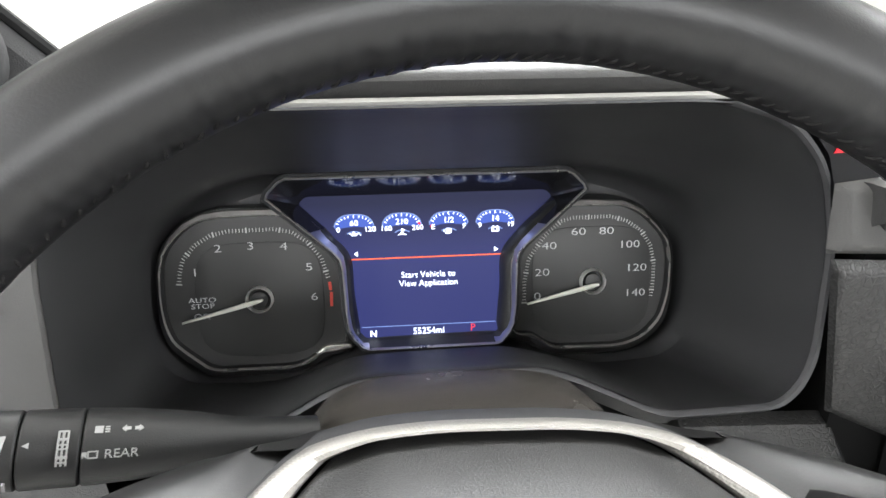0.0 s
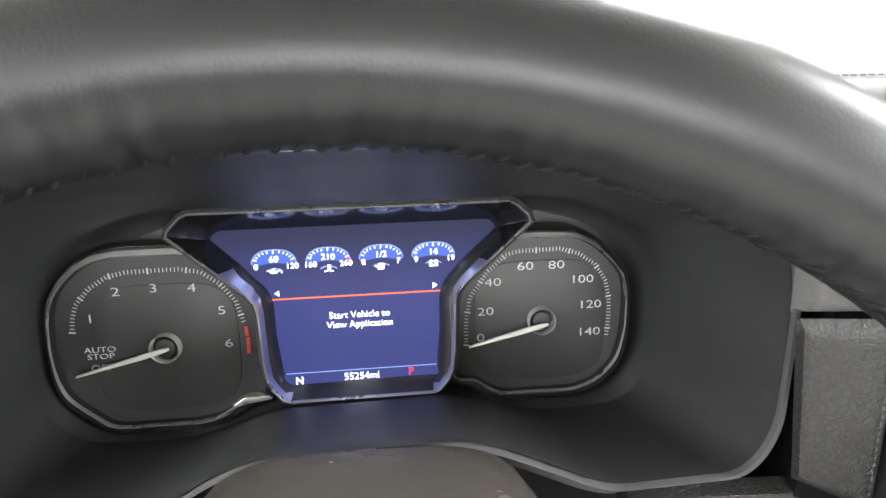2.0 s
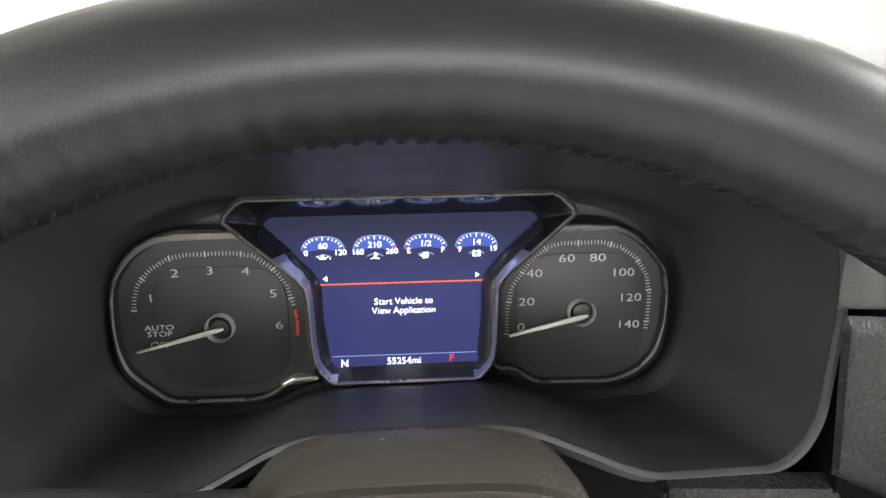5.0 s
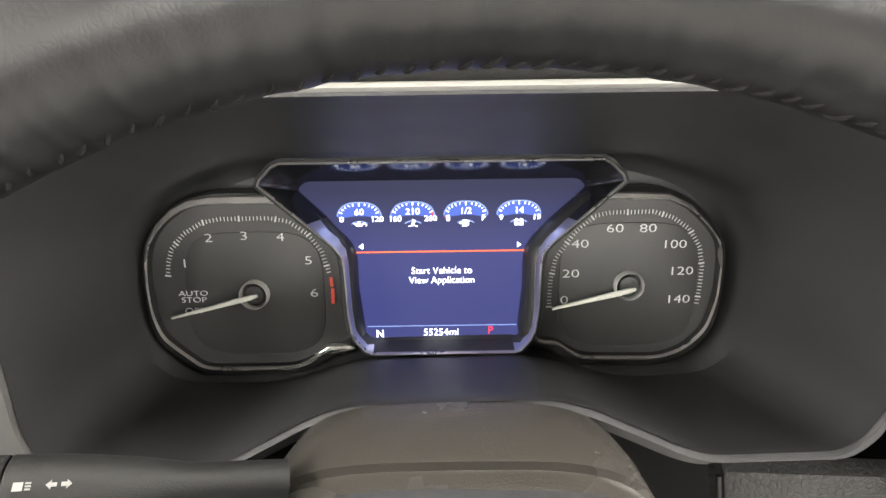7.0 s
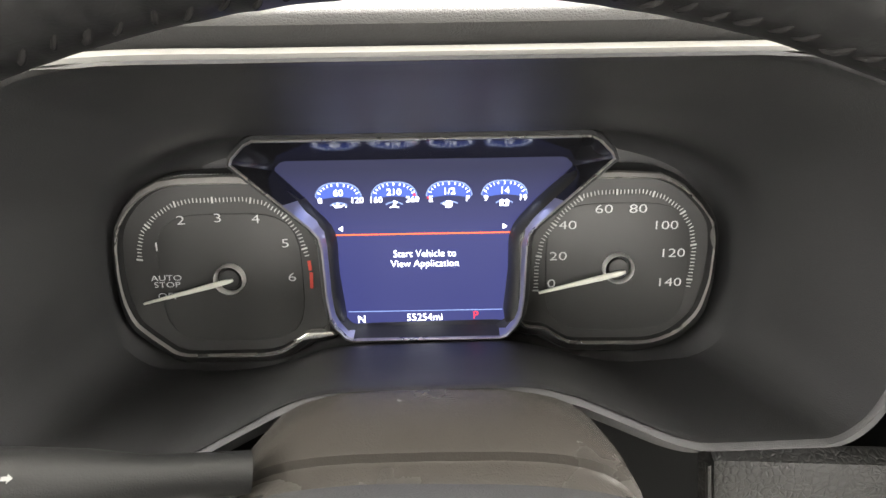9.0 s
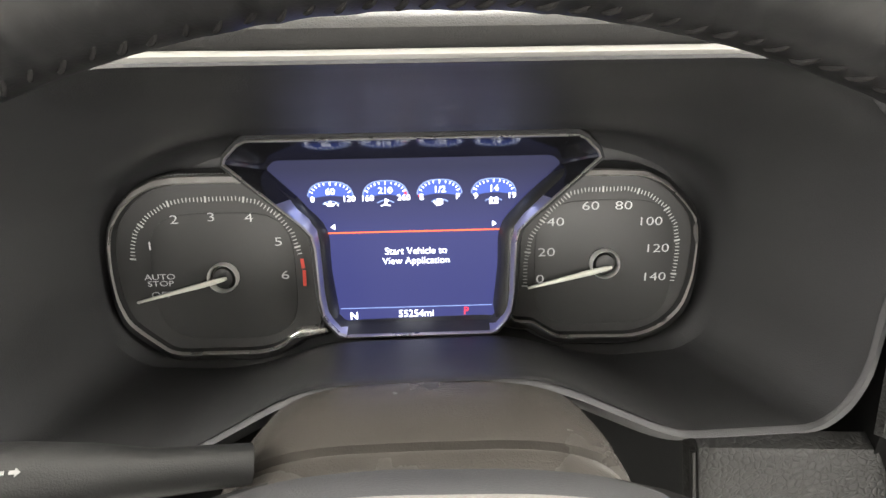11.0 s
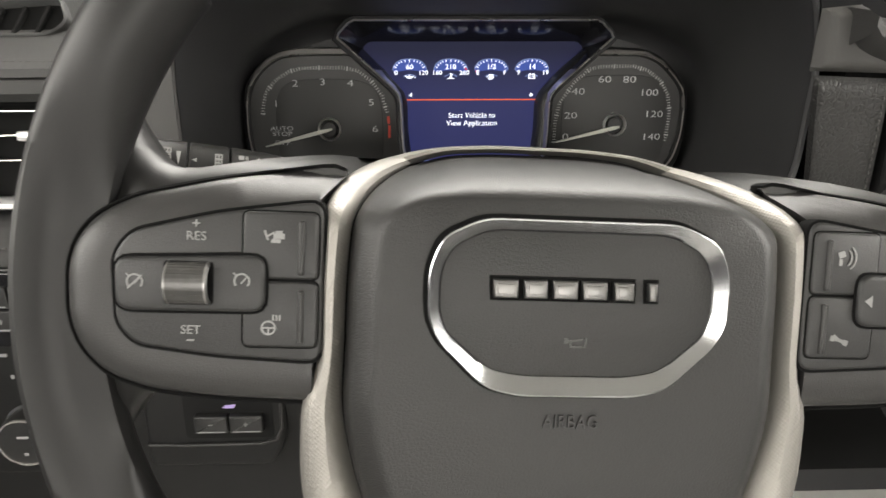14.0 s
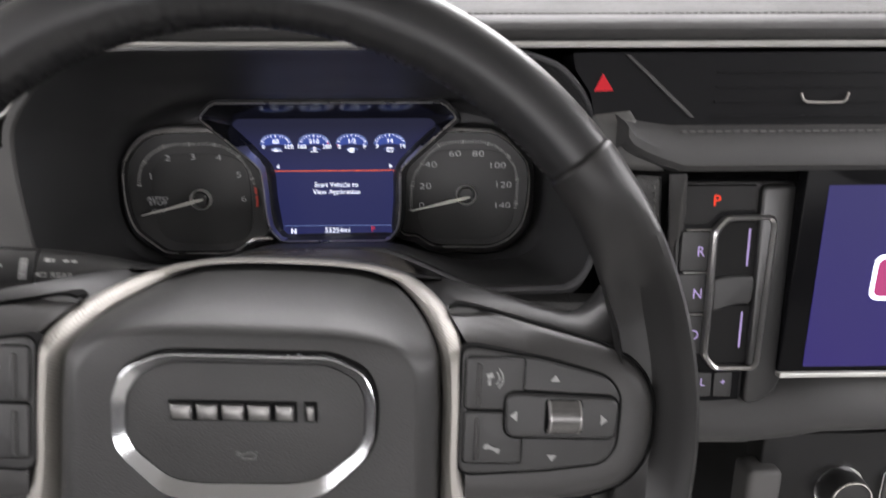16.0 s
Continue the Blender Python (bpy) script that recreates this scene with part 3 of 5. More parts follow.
part("upper_trim", head_band([(-179.6, 8), (-178.8, 21), (-175.8, 33), (-168.6, 43), (-159.4, 51), (-148.8, 55.8), (-136, 57.4), (-115, 57.5), (-98, 57.4)], (0.4, 0.9, 1.6, 2.6, 3.4, 4.0, 4.4, 4.4, 4.4), tacho), head_sheen, tacho, "tapering silver band at the dial's head")
part("lower_trim", prism(rounded(mm([(-81, -38.5), (-72, -33.2), (-57, -32.8), (-55, -35.5), (-70, -36), (-78, -40)])[::-1], 0.0005), 0.0, 0.0062, 0.0008), dark_chrome, tacho, "dark chrome foot")

speedo = dial("speedometer", DIAL_R, (0.1142, 0.0015), (0.0667, -0.0104), (0.1135, 0.0006),
              [("0", 75.2, -7.0, 0.0074, 1.5), ("20", 78.7, 10, 0.0074, 1.5), ("40", 83.7, 28.7, 0.0074, 1.5), ("60", 104.4, 38.0, 0.0074, 1.5), ("80", 124.4, 37.8, 0.0074, 1.5), ("100", 141.0, 27.7, 0.0074, 1.42), ("120", 146.4, 10.8, 0.0074, 1.42), ("140", 145.8, -7.4, 0.0074, 1.42)], "black speedometer with white numerals")
part("tick_scale", along([(65.8, -11), (66.1, 5), (69, 20), (80, 36), (92, 46), (101, 48), (127, 48.2), (139, 44.5), (149.3, 37.3), (156.5, 26), (159, 13.3), (158.8, 2), (157.6, -10.6)], 2.15, 3.0, 10), dial_tick, speedo, "white tick marks")

part("upper_trim", head_band([(168.6, 14), (166.4, 30.4), (158.2, 40.8), (147.4, 51), (134.2, 56.6), (112, 57.2), (93, 57.2)], (0.3, 0.5, 0.9, 1.8, 2.8, 3.4, 3.4), speedo), head_sheen, speedo, "tapering dark silver band at the dial's head")

# centre display
FRAME = both([(0, 80.2), (91.5, 80.2), (96, 78), (102.6, 71.5), (103.6, 68.8), (77.8, 46), (63.5, 33.5), (58.5, 27.5), (57, 20), (56, -10), (54.5, -21), (52, -26.5), (46.5, -33), (43, -34.2), (0, -34.2)][1:-1])
GLASS = both([(0, 67.6), (81.5, 67.6), (84.4, 66.8), (87.6, 63.8), (87.8, 62), (71, 45.5), (62, 34.5), (58, 28), (56.8, 20), (56.3, -10), (55.3, -23), (54, -29), (49, -35.4), (45, -36.2), (0, -36.2)][1:-1])
display = part("display", prism(GLASS, -0.0145, -0.012), screen_blue, cluster, "dark blue lit display")
bez = ring(inset(FRAME, -0.0018), FRAME, [(0, -0.02), (0, 0.0122), (0.3, 0.0152), (0.7, 0.0156), (1.0, 0.0142), (0.95, 0.0128), (0.1, 0.0115)])
bezel = part("display_bezel", bez, trim_line, cluster, "dark chrome bezel line")
N_RIGHT = len(FRAME) // 2
def wall(k, stages):
    f, g = FRAME[k], GLASS[k]
    return [(f[0] * (1 - s) + g[0] * s, f[1] * (1 - s) + g[1] * s, 0.0143 - 0.0263 * s) for s in stages]


high = [k for k in range(len(FRAME)) if FRAME[k][1] > 0.044]
part("bezel_brow", loft([wall(k, (0, 0.5, 1)) for k in high]), gloss_black, bezel, "glossy black sloping brow")
low_r, low_l = [k for k in range(N_RIGHT) if FRAME[k][1] < 0.05], [k for k in range(N_RIGHT, len(FRAME)) if FRAME[k][1] < 0.05]
part("bezel_sill", loft([wall(k, (0, 0.5, 1)) for k in (len(FRAME) - 1, 0)]), soft_black, bezel, "black lower wall")
# Upper side walls carry the display's reflected blue in their colour.
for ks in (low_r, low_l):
    part("bezel_side", loft([wall(k, (0, 0.35, 0.72)) for k in ks]), wall_sheen, bezel, "silver side wall with the display's glow tinted into its colour")
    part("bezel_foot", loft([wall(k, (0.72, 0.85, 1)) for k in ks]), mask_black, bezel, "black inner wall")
part("bezel_back", ring(inset(FRAME, -0.0052), inset(FRAME, -0.0016), [(0, -0.02), (0, 0.006), (0.4, 0.011), (1, 0.0125), (1, -0.02)]), soft_black, bezel, "black outer shoulder")
W = -0.0118
SYMBOL = {"60": [(-0.4, 40.2, 4.0, 1.4, 0), (-3, 40.9, 1.8, 0.5, -25), (2.6, 40.9, 2.0, 0.5, 30), (4.2, 40, 0.6, 0.9, 0), (-0.4, 41.5, 0.5, 1.2, 0), (-0.4, 42, 1.6, 0.4, 0)],
          "210": [(0, 41.8, 0.8, 3.2, 0), (1, 42.6, 1.4, 0.4, 0), (1, 41.6, 1.4, 0.4, 0), (0, 40, 1.8, 1.4, 0), (-2, 39.2, 1.8, 0.5, 12), (2, 39.2, 1.8, 0.5, -12)],
          "1/2": [(-0.6, 40.8, 2.6, 3.2, 0), (-0.6, 38.9, 3.6, 0.5, 0), (1.6, 40.6, 0.5, 2.4, 0), (1.3, 42, 1.2, 0.5, -40), (-3.2, 40.6, 1.0, 1.0, 45)],
          "14": [(0, 42, 5.2, 0.5, 0), (0, 39.2, 5.2, 0.5, 0), (-2.4, 40.6, 0.5, 3, 0), (2.4, 40.6, 0.5, 3, 0), (-1.5, 42.6, 0.9, 0.8, 0), (1.5, 42.6, 0.9, 0.8, 0), (-1.1, 40.6, 1.2, 0.4, 0), (1.1, 40.6, 1.2, 0.4, 0), (1.1, 40.6, 0.4, 1.2, 0)]}
for cx, left, mid, right, red in ((-51.3, "0", "60", "120", 0), (-18.1, "160", "210", "260", 1), (14.8, "E", "1/2", "F", -1), (47.8, "9", "14", "19", 0)):
    def dome(w, h, x0=cx):
        top = [(x0 + w * math.copysign(abs(math.cos(radians(a))) ** 0.75, math.cos(radians(a))), 42.6 + h * math.sin(radians(a)) ** 0.8) for a in range(12, 169, 6)]
        foot = [(x0 + w * u, 43.6 + 2.2 * (1 - u * u)) for u in (-0.85, -0.6, -0.3, 0, 0.3, 0.6, 0.85)]
        return mm(top + foot)
    g = part("mini_gauge", prism(dome(14.2, 12.0), W, W + 0.0001), lcd_pale, display, "blue arc gauge")
    part("gauge_field", prism(dome(13.6, 11.3), W, W + 0.0002), lcd_mid, g)
    bm = bmesh.new()
    for i in range(11):
        a = radians(28 + i * 12.4)
        ex, ey = 12.6 * math.copysign(abs(math.cos(a)) ** 0.8, math.cos(a)), 10.4 * math.sin(a) ** 0.85
        bars([(cx + ex, 42.6 + ey, 0.55, 2.0 if i % 5 == 0 else 1.3, math.degrees(a) - 90)], W + 0.0002, W + 0.0004, bm=bm)
    part("gauge_ticks", bm, lcd_white, g)
    part("gauge_base", arc_bar(cx / 1000, 0.0335, 0.0085, 0.0092, 55, 125, W, W + 0.0002), lcd_pale, g)
    part("gauge_value", lettering(mid, 0.0054, cx / 1000, 0.0482, W + 0.0004, 1.1), lcd_white, g)
    part("gauge_low", lettering(left, 0.0049, (cx - 11) / 1000, 0.0437, W + 0.0004, 1.1), lcd_white, g)
    part("gauge_high", lettering(right, 0.0049, (cx + 11) / 1000, 0.0437, W + 0.0004, 1.1), lcd_white, g)
    part("gauge_symbol", bars([(cx + x, y, u, v, r) for x, y, u, v, r in SYMBOL[mid]], W + 0.0002, W + 0.0005), lcd_white, g)
    if red:
        part("gauge_red_end", bars([(cx + red * 12.2, 44.6 if red < 0 else 46.6, 1.4, 1.6, 60)], W + 0.0003, W + 0.0005), lcd_red, g)
part("header_line", bars([(-1, 22.6, 110, 0.8, 0)], W, W + 0.0002), lcd_orange, display, "orange-red header line")
for tri in ([(-52.4, 26.4), (-49.8, 24.7), (-49.8, 28.1)], [(49.6, 26.4), (47.0, 28.1), (47.0, 24.7)]):
    part("page_arrow", ring(mm(tri), inset(mm(tri), 0.0005), [(0, W), (0, W + 0.0002), (1, W + 0.0002), (1, W)]), lcd_white, display)
part("message_line", lettering("Start Vehicle to", 0.0062, -0.0006, 0.0100, W + 0.0002, 0.99, thin=0.01), lcd_white, display)
part("message_line", lettering("View Application", 0.0062, -0.0006, 0.0037, W + 0.0002, 0.99, thin=0.01), lcd_white, display)
part("footer_line", bars([(-1, -27.0, 96.5, 0.45, 0)], W, W + 0.0002), lcd_pale, display, "pale blue footer line")
part("compass_letter", lettering("N", 0.0068, -0.0413, -0.0323, W + 0.0002, 1.0), lcd_white, display)
part("odometer", lettering("55254mi", 0.0066, -0.0016, -0.0316, W + 0.0002, 1.0, thin=0.01), lcd_white, display)
part("gear_letter", lettering("P", 0.0072, 0.0305, -0.0308, W + 0.0002, 1.0), lcd_red, display, "red gear letter")

# perforated row above the tachometer
bm = bmesh.new()
for i in range(26):
    bars([(-148 + i * 2.1, 62.2 + min(0, (i - 6) * 0.3), 0.8, 0.5, 0)], -0.0005, 0.0, bm=bm)
part("vent_dots", bm, print_dim, cluster, "row of small dots")


# ---- steering column ----
def section(y, halfw, top, low):
    pts = []
    for i in range(25):
        a = math.pi * i / 24
        pts.append((0.004 + halfw * math.copysign(abs(math.cos(a)) ** 0.55, math.cos(a)), y, low + (top - low) * abs(math.sin(a)) ** 0.42))
    return pts


column = thing("steering_column", pose(0, 0, 0), "dark brown-grey plastic steering column shroud", "steering column")
part("upper_shroud", loft([section(-0.095, 0.062, 1.192, 1.13), section(-0.103, 0.07, 1.2, 1.13), section(-0.112, 0.075, 1.2035, 1.13), section(-0.13, 0.081, 1.2055, 1.125), section(-0.146, 0.0833, 1.2062, 1.121), section(-0.1485, 0.0836, 1.2058, 1.121), section(-0.1495, 0.0822, 1.2025, 1.121), section(-0.151, 0.0822, 1.2022, 1.121), section(-0.155, 0.083, 1.203, 1.12), section(-0.17, 0.082, 1.198, 1.12), section(-0.172, 0.078, 1.195, 1.12), section(-0.21, 0.075, 1.194, 1.12)]), shroud_mat, column)
part("lower_shroud", box(-0.075, 0.083, -0.21, -0.1, 1.04, 1.13, 0.015), shroud_mat, column)
part("gaiter", box(-0.085, 0.09, -0.092, -0.02, 1.04, 1.145, 0.02), groove_mat, column, "black gap cover behind the shroud")


# ---- indicator stalk ----
def stalk():
    tip, base = Vector((-0.1875, -0.1949, 1.2319)), Vector((-0.0686, -0.1536, 1.2025))
    d = (base - tip)
    m = Matrix.Translation(tip) @ d.to_track_quat("X", "Z").to_matrix().to_4x4()
    L = d.length
    LONG = 0.9
    st = thing("indicator_stalk", m, "black indicator and wiper stalk with white symbols", "control stalk")

    def lathe(rows, n=24):
        return loft([[(LONG * x, 1.03 * r * math.cos(2 * math.pi * k / n), 1.03 * r * math.sin(2 * math.pi * k / n)) for k in range(n)] for x, r in rows], close_u=True, cap=True)
    part("end_cap", lathe([(-0.002, 0.006), (0.0, 0.0095), (0.003, 0.0118), (0.012, 0.0125)]), button_black, st)
    part("turn_ring", lathe([(0.0125, 0.0121), (0.0132, 0.0129), (0.037, 0.0134), (0.0376, 0.0128)]), button_black, st, "ribbed wiper turn ring")
    part("inner_ring", lathe([(0.0382, 0.0126), (0.039, 0.0134), (0.058, 0.0134), (0.0586, 0.0127)]), button_black, st)
    part("arm", lathe([(0.0592, 0.0127), (0.06, 0.0134), (0.078, 0.0128), (0.1, 0.0108), (0.118, 0.008), (0.155, 0.007)]), button_black, st)

    def on(bm, x, turn, spin=0):
        """Marks laid on the round of the stalk, turn degrees from its top towards the driver."""
        bm.transform(Matrix.Rotation(radians(turn), 4, "X") @ Matrix.Translation((LONG * x, 0, 0.0136 if x < 0.059 else 0.0133)) @ Matrix.Rotation(radians(spin), 4, "Z"))
        return bm
    part("beam_symbol", on(bars([(-4.6, 0, 2.6, 2.6, 0), (-2, 0.9, 1.5, 0.5, 0), (-2, 0, 1.5, 0.5, 0), (-2, -0.9, 1.5, 0.5, 0)], 0.0, 0.0004), 0.0697, 33), stalk_print, st)
    for s, x in ((-1, 4.2), (1, 8.0)):
        arrow = [(x + s * u, v) for u, v in ((1.6, 0), (0.2, 1.4), (0.2, 0.6), (-1.3, 0.6), (-1.3, -0.6), (0.2, -0.6), (0.2, -1.4))]
        part("turn_arrow", on(prism(mm(arrow), 0.0, 0.0004), 0.0697, 33), stalk_print, st)
    part("rear_word", on(lettering("REAR", 0.0044, 0.006, 0, 0.0003, 1.05), 0.0665, 70), stalk_print, st)
    part("rear_symbol", on(bars([(-4.6, 0, 1.6, 2.2, 0), (-2, 1.2, 3.2, 0.5, 0), (-2, -1.0, 3.2, 0.5, 0), (-3.4, 0, 0.5, 2.4, 0), (-0.6, 0, 0.5, 2.4, 0)], 0.0, 0.0004), 0.0655, 70), stalk_print, st)
    for x, turns in ((0.053, (40, 52, 64, 76)), (0.028, (38, 52))):
        for k, turn in enumerate(turns):
            part("ring_mark", on(bars([(0, 0, 3.0, 0.7, 90), (-1.4, 0, 3.0, 0.6, 90), (1.4, 0, 3.0, 0.6, 90), (0, 1.3, 2.8, 0.5, 0), (0, -1.3 + k % 2, 2.8, 0.5, 0)], 0.0004, 0.001), x, turn), stalk_print, st)
    part("wedge_mark", on(prism(mm([(-0.8, 3), (0.4, -4), (1.4, 3)]), 0.0003, 0.0008), 0.033, 50), stalk_print, st)
    part("index_mark", on(prism(mm([(-1, 0), (1, -1), (1, 1)]), 0.0004, 0.0008), 0.041, 52), stalk_print, st)
    part("ribs", on(bars([(i * 2 - 10, 0, 0.8, 4, 0) for i in range(11)], 0.0002, 0.0012), 0.024, 112), print_dim, st, "pale ribs low on the turn ring")
    return st


stalk()


# ---- steering wheel ----
wheel = thing("steering_wheel", pose(0.0103, -0.2755, 1.197, 70) @ pose(0, 0, 0, 0, 2.6, -2.7), "black leather steering wheel with silver-framed airbag pad", "steering wheel")
RIM_R, RIM_H, RIM_T = 0.174, 0.1763, 0.0134
RIM_SEAT = wheel.matrix_basis.inverted() @ pose(0.0083, -0.2852, 1.2014, 70.6, -1.0, 0.8)


def rim_point(a, phi, swell=0.0):
    """A point on the rim: a round the wheel, phi round the tube (0: outwards, 90: to the driver)."""
    f, turn = math.degrees(phi) % 360, math.degrees(a) % 360
    sewn = min(1.0, max(0.0, (turn - 34) / 8)) * min(1.0, max(0.0, (140 - turn) / 8))
    worn = 0.35 if 205 < turn < 335 else 0.0
    pucker = 0.0006 * max(sewn, worn) * math.exp(-((f - 166) / 30) ** 2) * noise.noise(Vector((a * 52, f * 0.006, 0.3)))
    thick = RIM_T + swell + pucker
    c, s = math.cos(phi), math.sin(phi)
    r = thick * (1.0 if c > 0 else 1.1) * math.copysign(abs(c) ** 0.92, c)
    w = thick * 1.05 * math.copysign(abs(s) ** 0.92, s)
    p = RIM_SEAT @ Vector(((RIM_R + r) * math.cos(a), (RIM_H + r) * math.sin(a), w))
    dent = min(1.0, max(0.0, (0.098 - abs(RIM_H * math.sin(a) - 0.004)) / 0.07))
    if s > 0 and dent > 0 and p.z > 0.0078:
        g = min(1.0, max(0.0, (1.0 - c) / 1.1))
        p.z += (0.0078 - p.z) * dent * dent * (3 - 2 * dent) * g * g * (3 - 2 * g)
    return p


def rim_arc(a0, a1, n, swell, ends=True):
    rows = []
    for i in range(n + 1):
        a = radians(a0 + (a1 - a0) * i / n)
        k = swell - (0.0008 if ends and i in (0, n) else 0)
        rows.append([rim_point(a, 2 * math.pi * j / 28, k) for j in range(28)])
    return loft(rows, close_u=True)


part("rim_top", rim_arc(37.0, 136.6, 460, 0.0), rim_leather, wheel, "smooth black leather rim")
part("rim_side", rim_arc(136.9, 245, 300, 0.0006), rim_side, wheel, "grained black leather grip")
part("rim_side", rim_arc(-65, 36.7, 300, 0.0006), rim_side, wheel, "grained black leather grip")
part("rim_bottom", rim_arc(245.6, 294.4, 40, 0.0), rim_leather, wheel, "smooth black leather rim")
for a in (36.85, 136.75):
    part("rim_seam", rim_arc(a - 0.3, a + 0.3, 2, -0.0006, False), rim_thread, wheel, "sewn joint in the leather")


def rim_stitches(a0, a1, seed):
    """Slanting stitches that draw the leather together on the rim's inner side."""
    bm, rng = bmesh.new(), random.Random(seed)
    a = a0
    while a < a1:
        t0, t1 = a, a + rng.uniform(0.7, 1.1)
        p0, p1 = 173 + rng.uniform(-2, 2), 185 + rng.uniform(-2, 2)
        path = [rim_point(radians(t0 + (t1 - t0) * k), radians(p0 + (p1 - p0) * k), lift) for k, lift in ((0, -0.0004), (0.25, 0.0), (0.5, 0.00015), (0.75, 0.0), (1, -0.0004))]
        r = rng.uniform(0.00035, 0.0005)
        tube(path, [r * 0.6, r, r, r, r * 0.6], n=6, bm=bm)
        a += rng.uniform(1.25, 1.6)
    return bm


part("stitching", rim_stitches(38, 135.5, 1), rim_thread, wheel, "dark slanting thread on the inner rim")
part("stitching", rim_stitches(196, 244, 2), rim_thread, wheel, "dark slanting thread on the inner rim")
part("stitching", rim_stitches(-64, -16, 3), rim_thread, wheel, "dark slanting thread on the inner rim")


def mirror(pts, sign):
    return [(x * sign, y) for x, y in pts] if sign > 0 else [(x * sign, y) for x, y in pts][::-1]


def back(y):
    """How far the pad's edge leans away from the driver towards its head."""
    k = min(1.0, max(0.0, (y - 0.03) / 0.026))
    return 0.007 - 0.057 * k ** 1.6 - 0.5 * max(0.0, y - 0.056)


def lean(x, y):
    """How far a spoke's head falls back, more towards the pad."""
    s = min(1.0, max(0.0, (abs(x) - 0.086) / 0.044))
    return 0.0065 * min(1.0, max(0.0, (y - 0.02) / 0.025)) ** 1.5 + 0.6 * (1 - s * s * (3 - 2 * s)) * max(0.0, back(0.036) - back(y))


def spoke_arm(sign):
    """A leather arm that rises smoothly from behind the pad to the rim."""
    head = [(50, 58), (62, 58), (70, 57), (78, 57), (88, 56), (98, 54.5), (110, 52), (122, 49.2), (132, 47.4), (140, 47), (146, 49), (152, 54), (160, 66), (170, 84)]
    foot = [(50, -40), (62, -40), (70, -40), (78, -40), (88, -36), (98, -35), (110, -34), (122, -33.5), (132, -33), (140, -33), (146, -34), (152, -38), (160, -50), (170, -64)]
    rows = []
    for (x, top), (_, low) in zip(head, foot):
        s = min(1.0, max(0.0, (x - 88) / 56))
        s = s * s * (3 - 2 * s)
        row = [(sign * x / 1000, (top - 3) / 1000, -0.06 + 0.03 * s), (sign * x / 1000, (top - 0.5) / 1000, -0.05 + 0.03 * s)]
        for k in range(17):
            v = k / 16
            y = (top * (1 - v) + low * v) / 1000
            drop = 0.009 * (1 - min(1.0, min(v, 1 - v) / 0.16)) ** 2
            z = 0.0085 - lean(x / 1000, y) * (1 - 0.5 * s) - drop * (0.3 + 0.7 * s) - max(0.0, x - 146) * 0.00035
            if x < 86:
                z = min(z, back(y)) - (86 - x) * 0.0006
            row.append((sign * x / 1000, y, z))
        row += [(sign * x / 1000, (low + 1) / 1000, -0.022), (sign * x / 1000, (low + 4) / 1000, -0.03)]
        rows.append(row)
    return loft(rows, close_u=True)


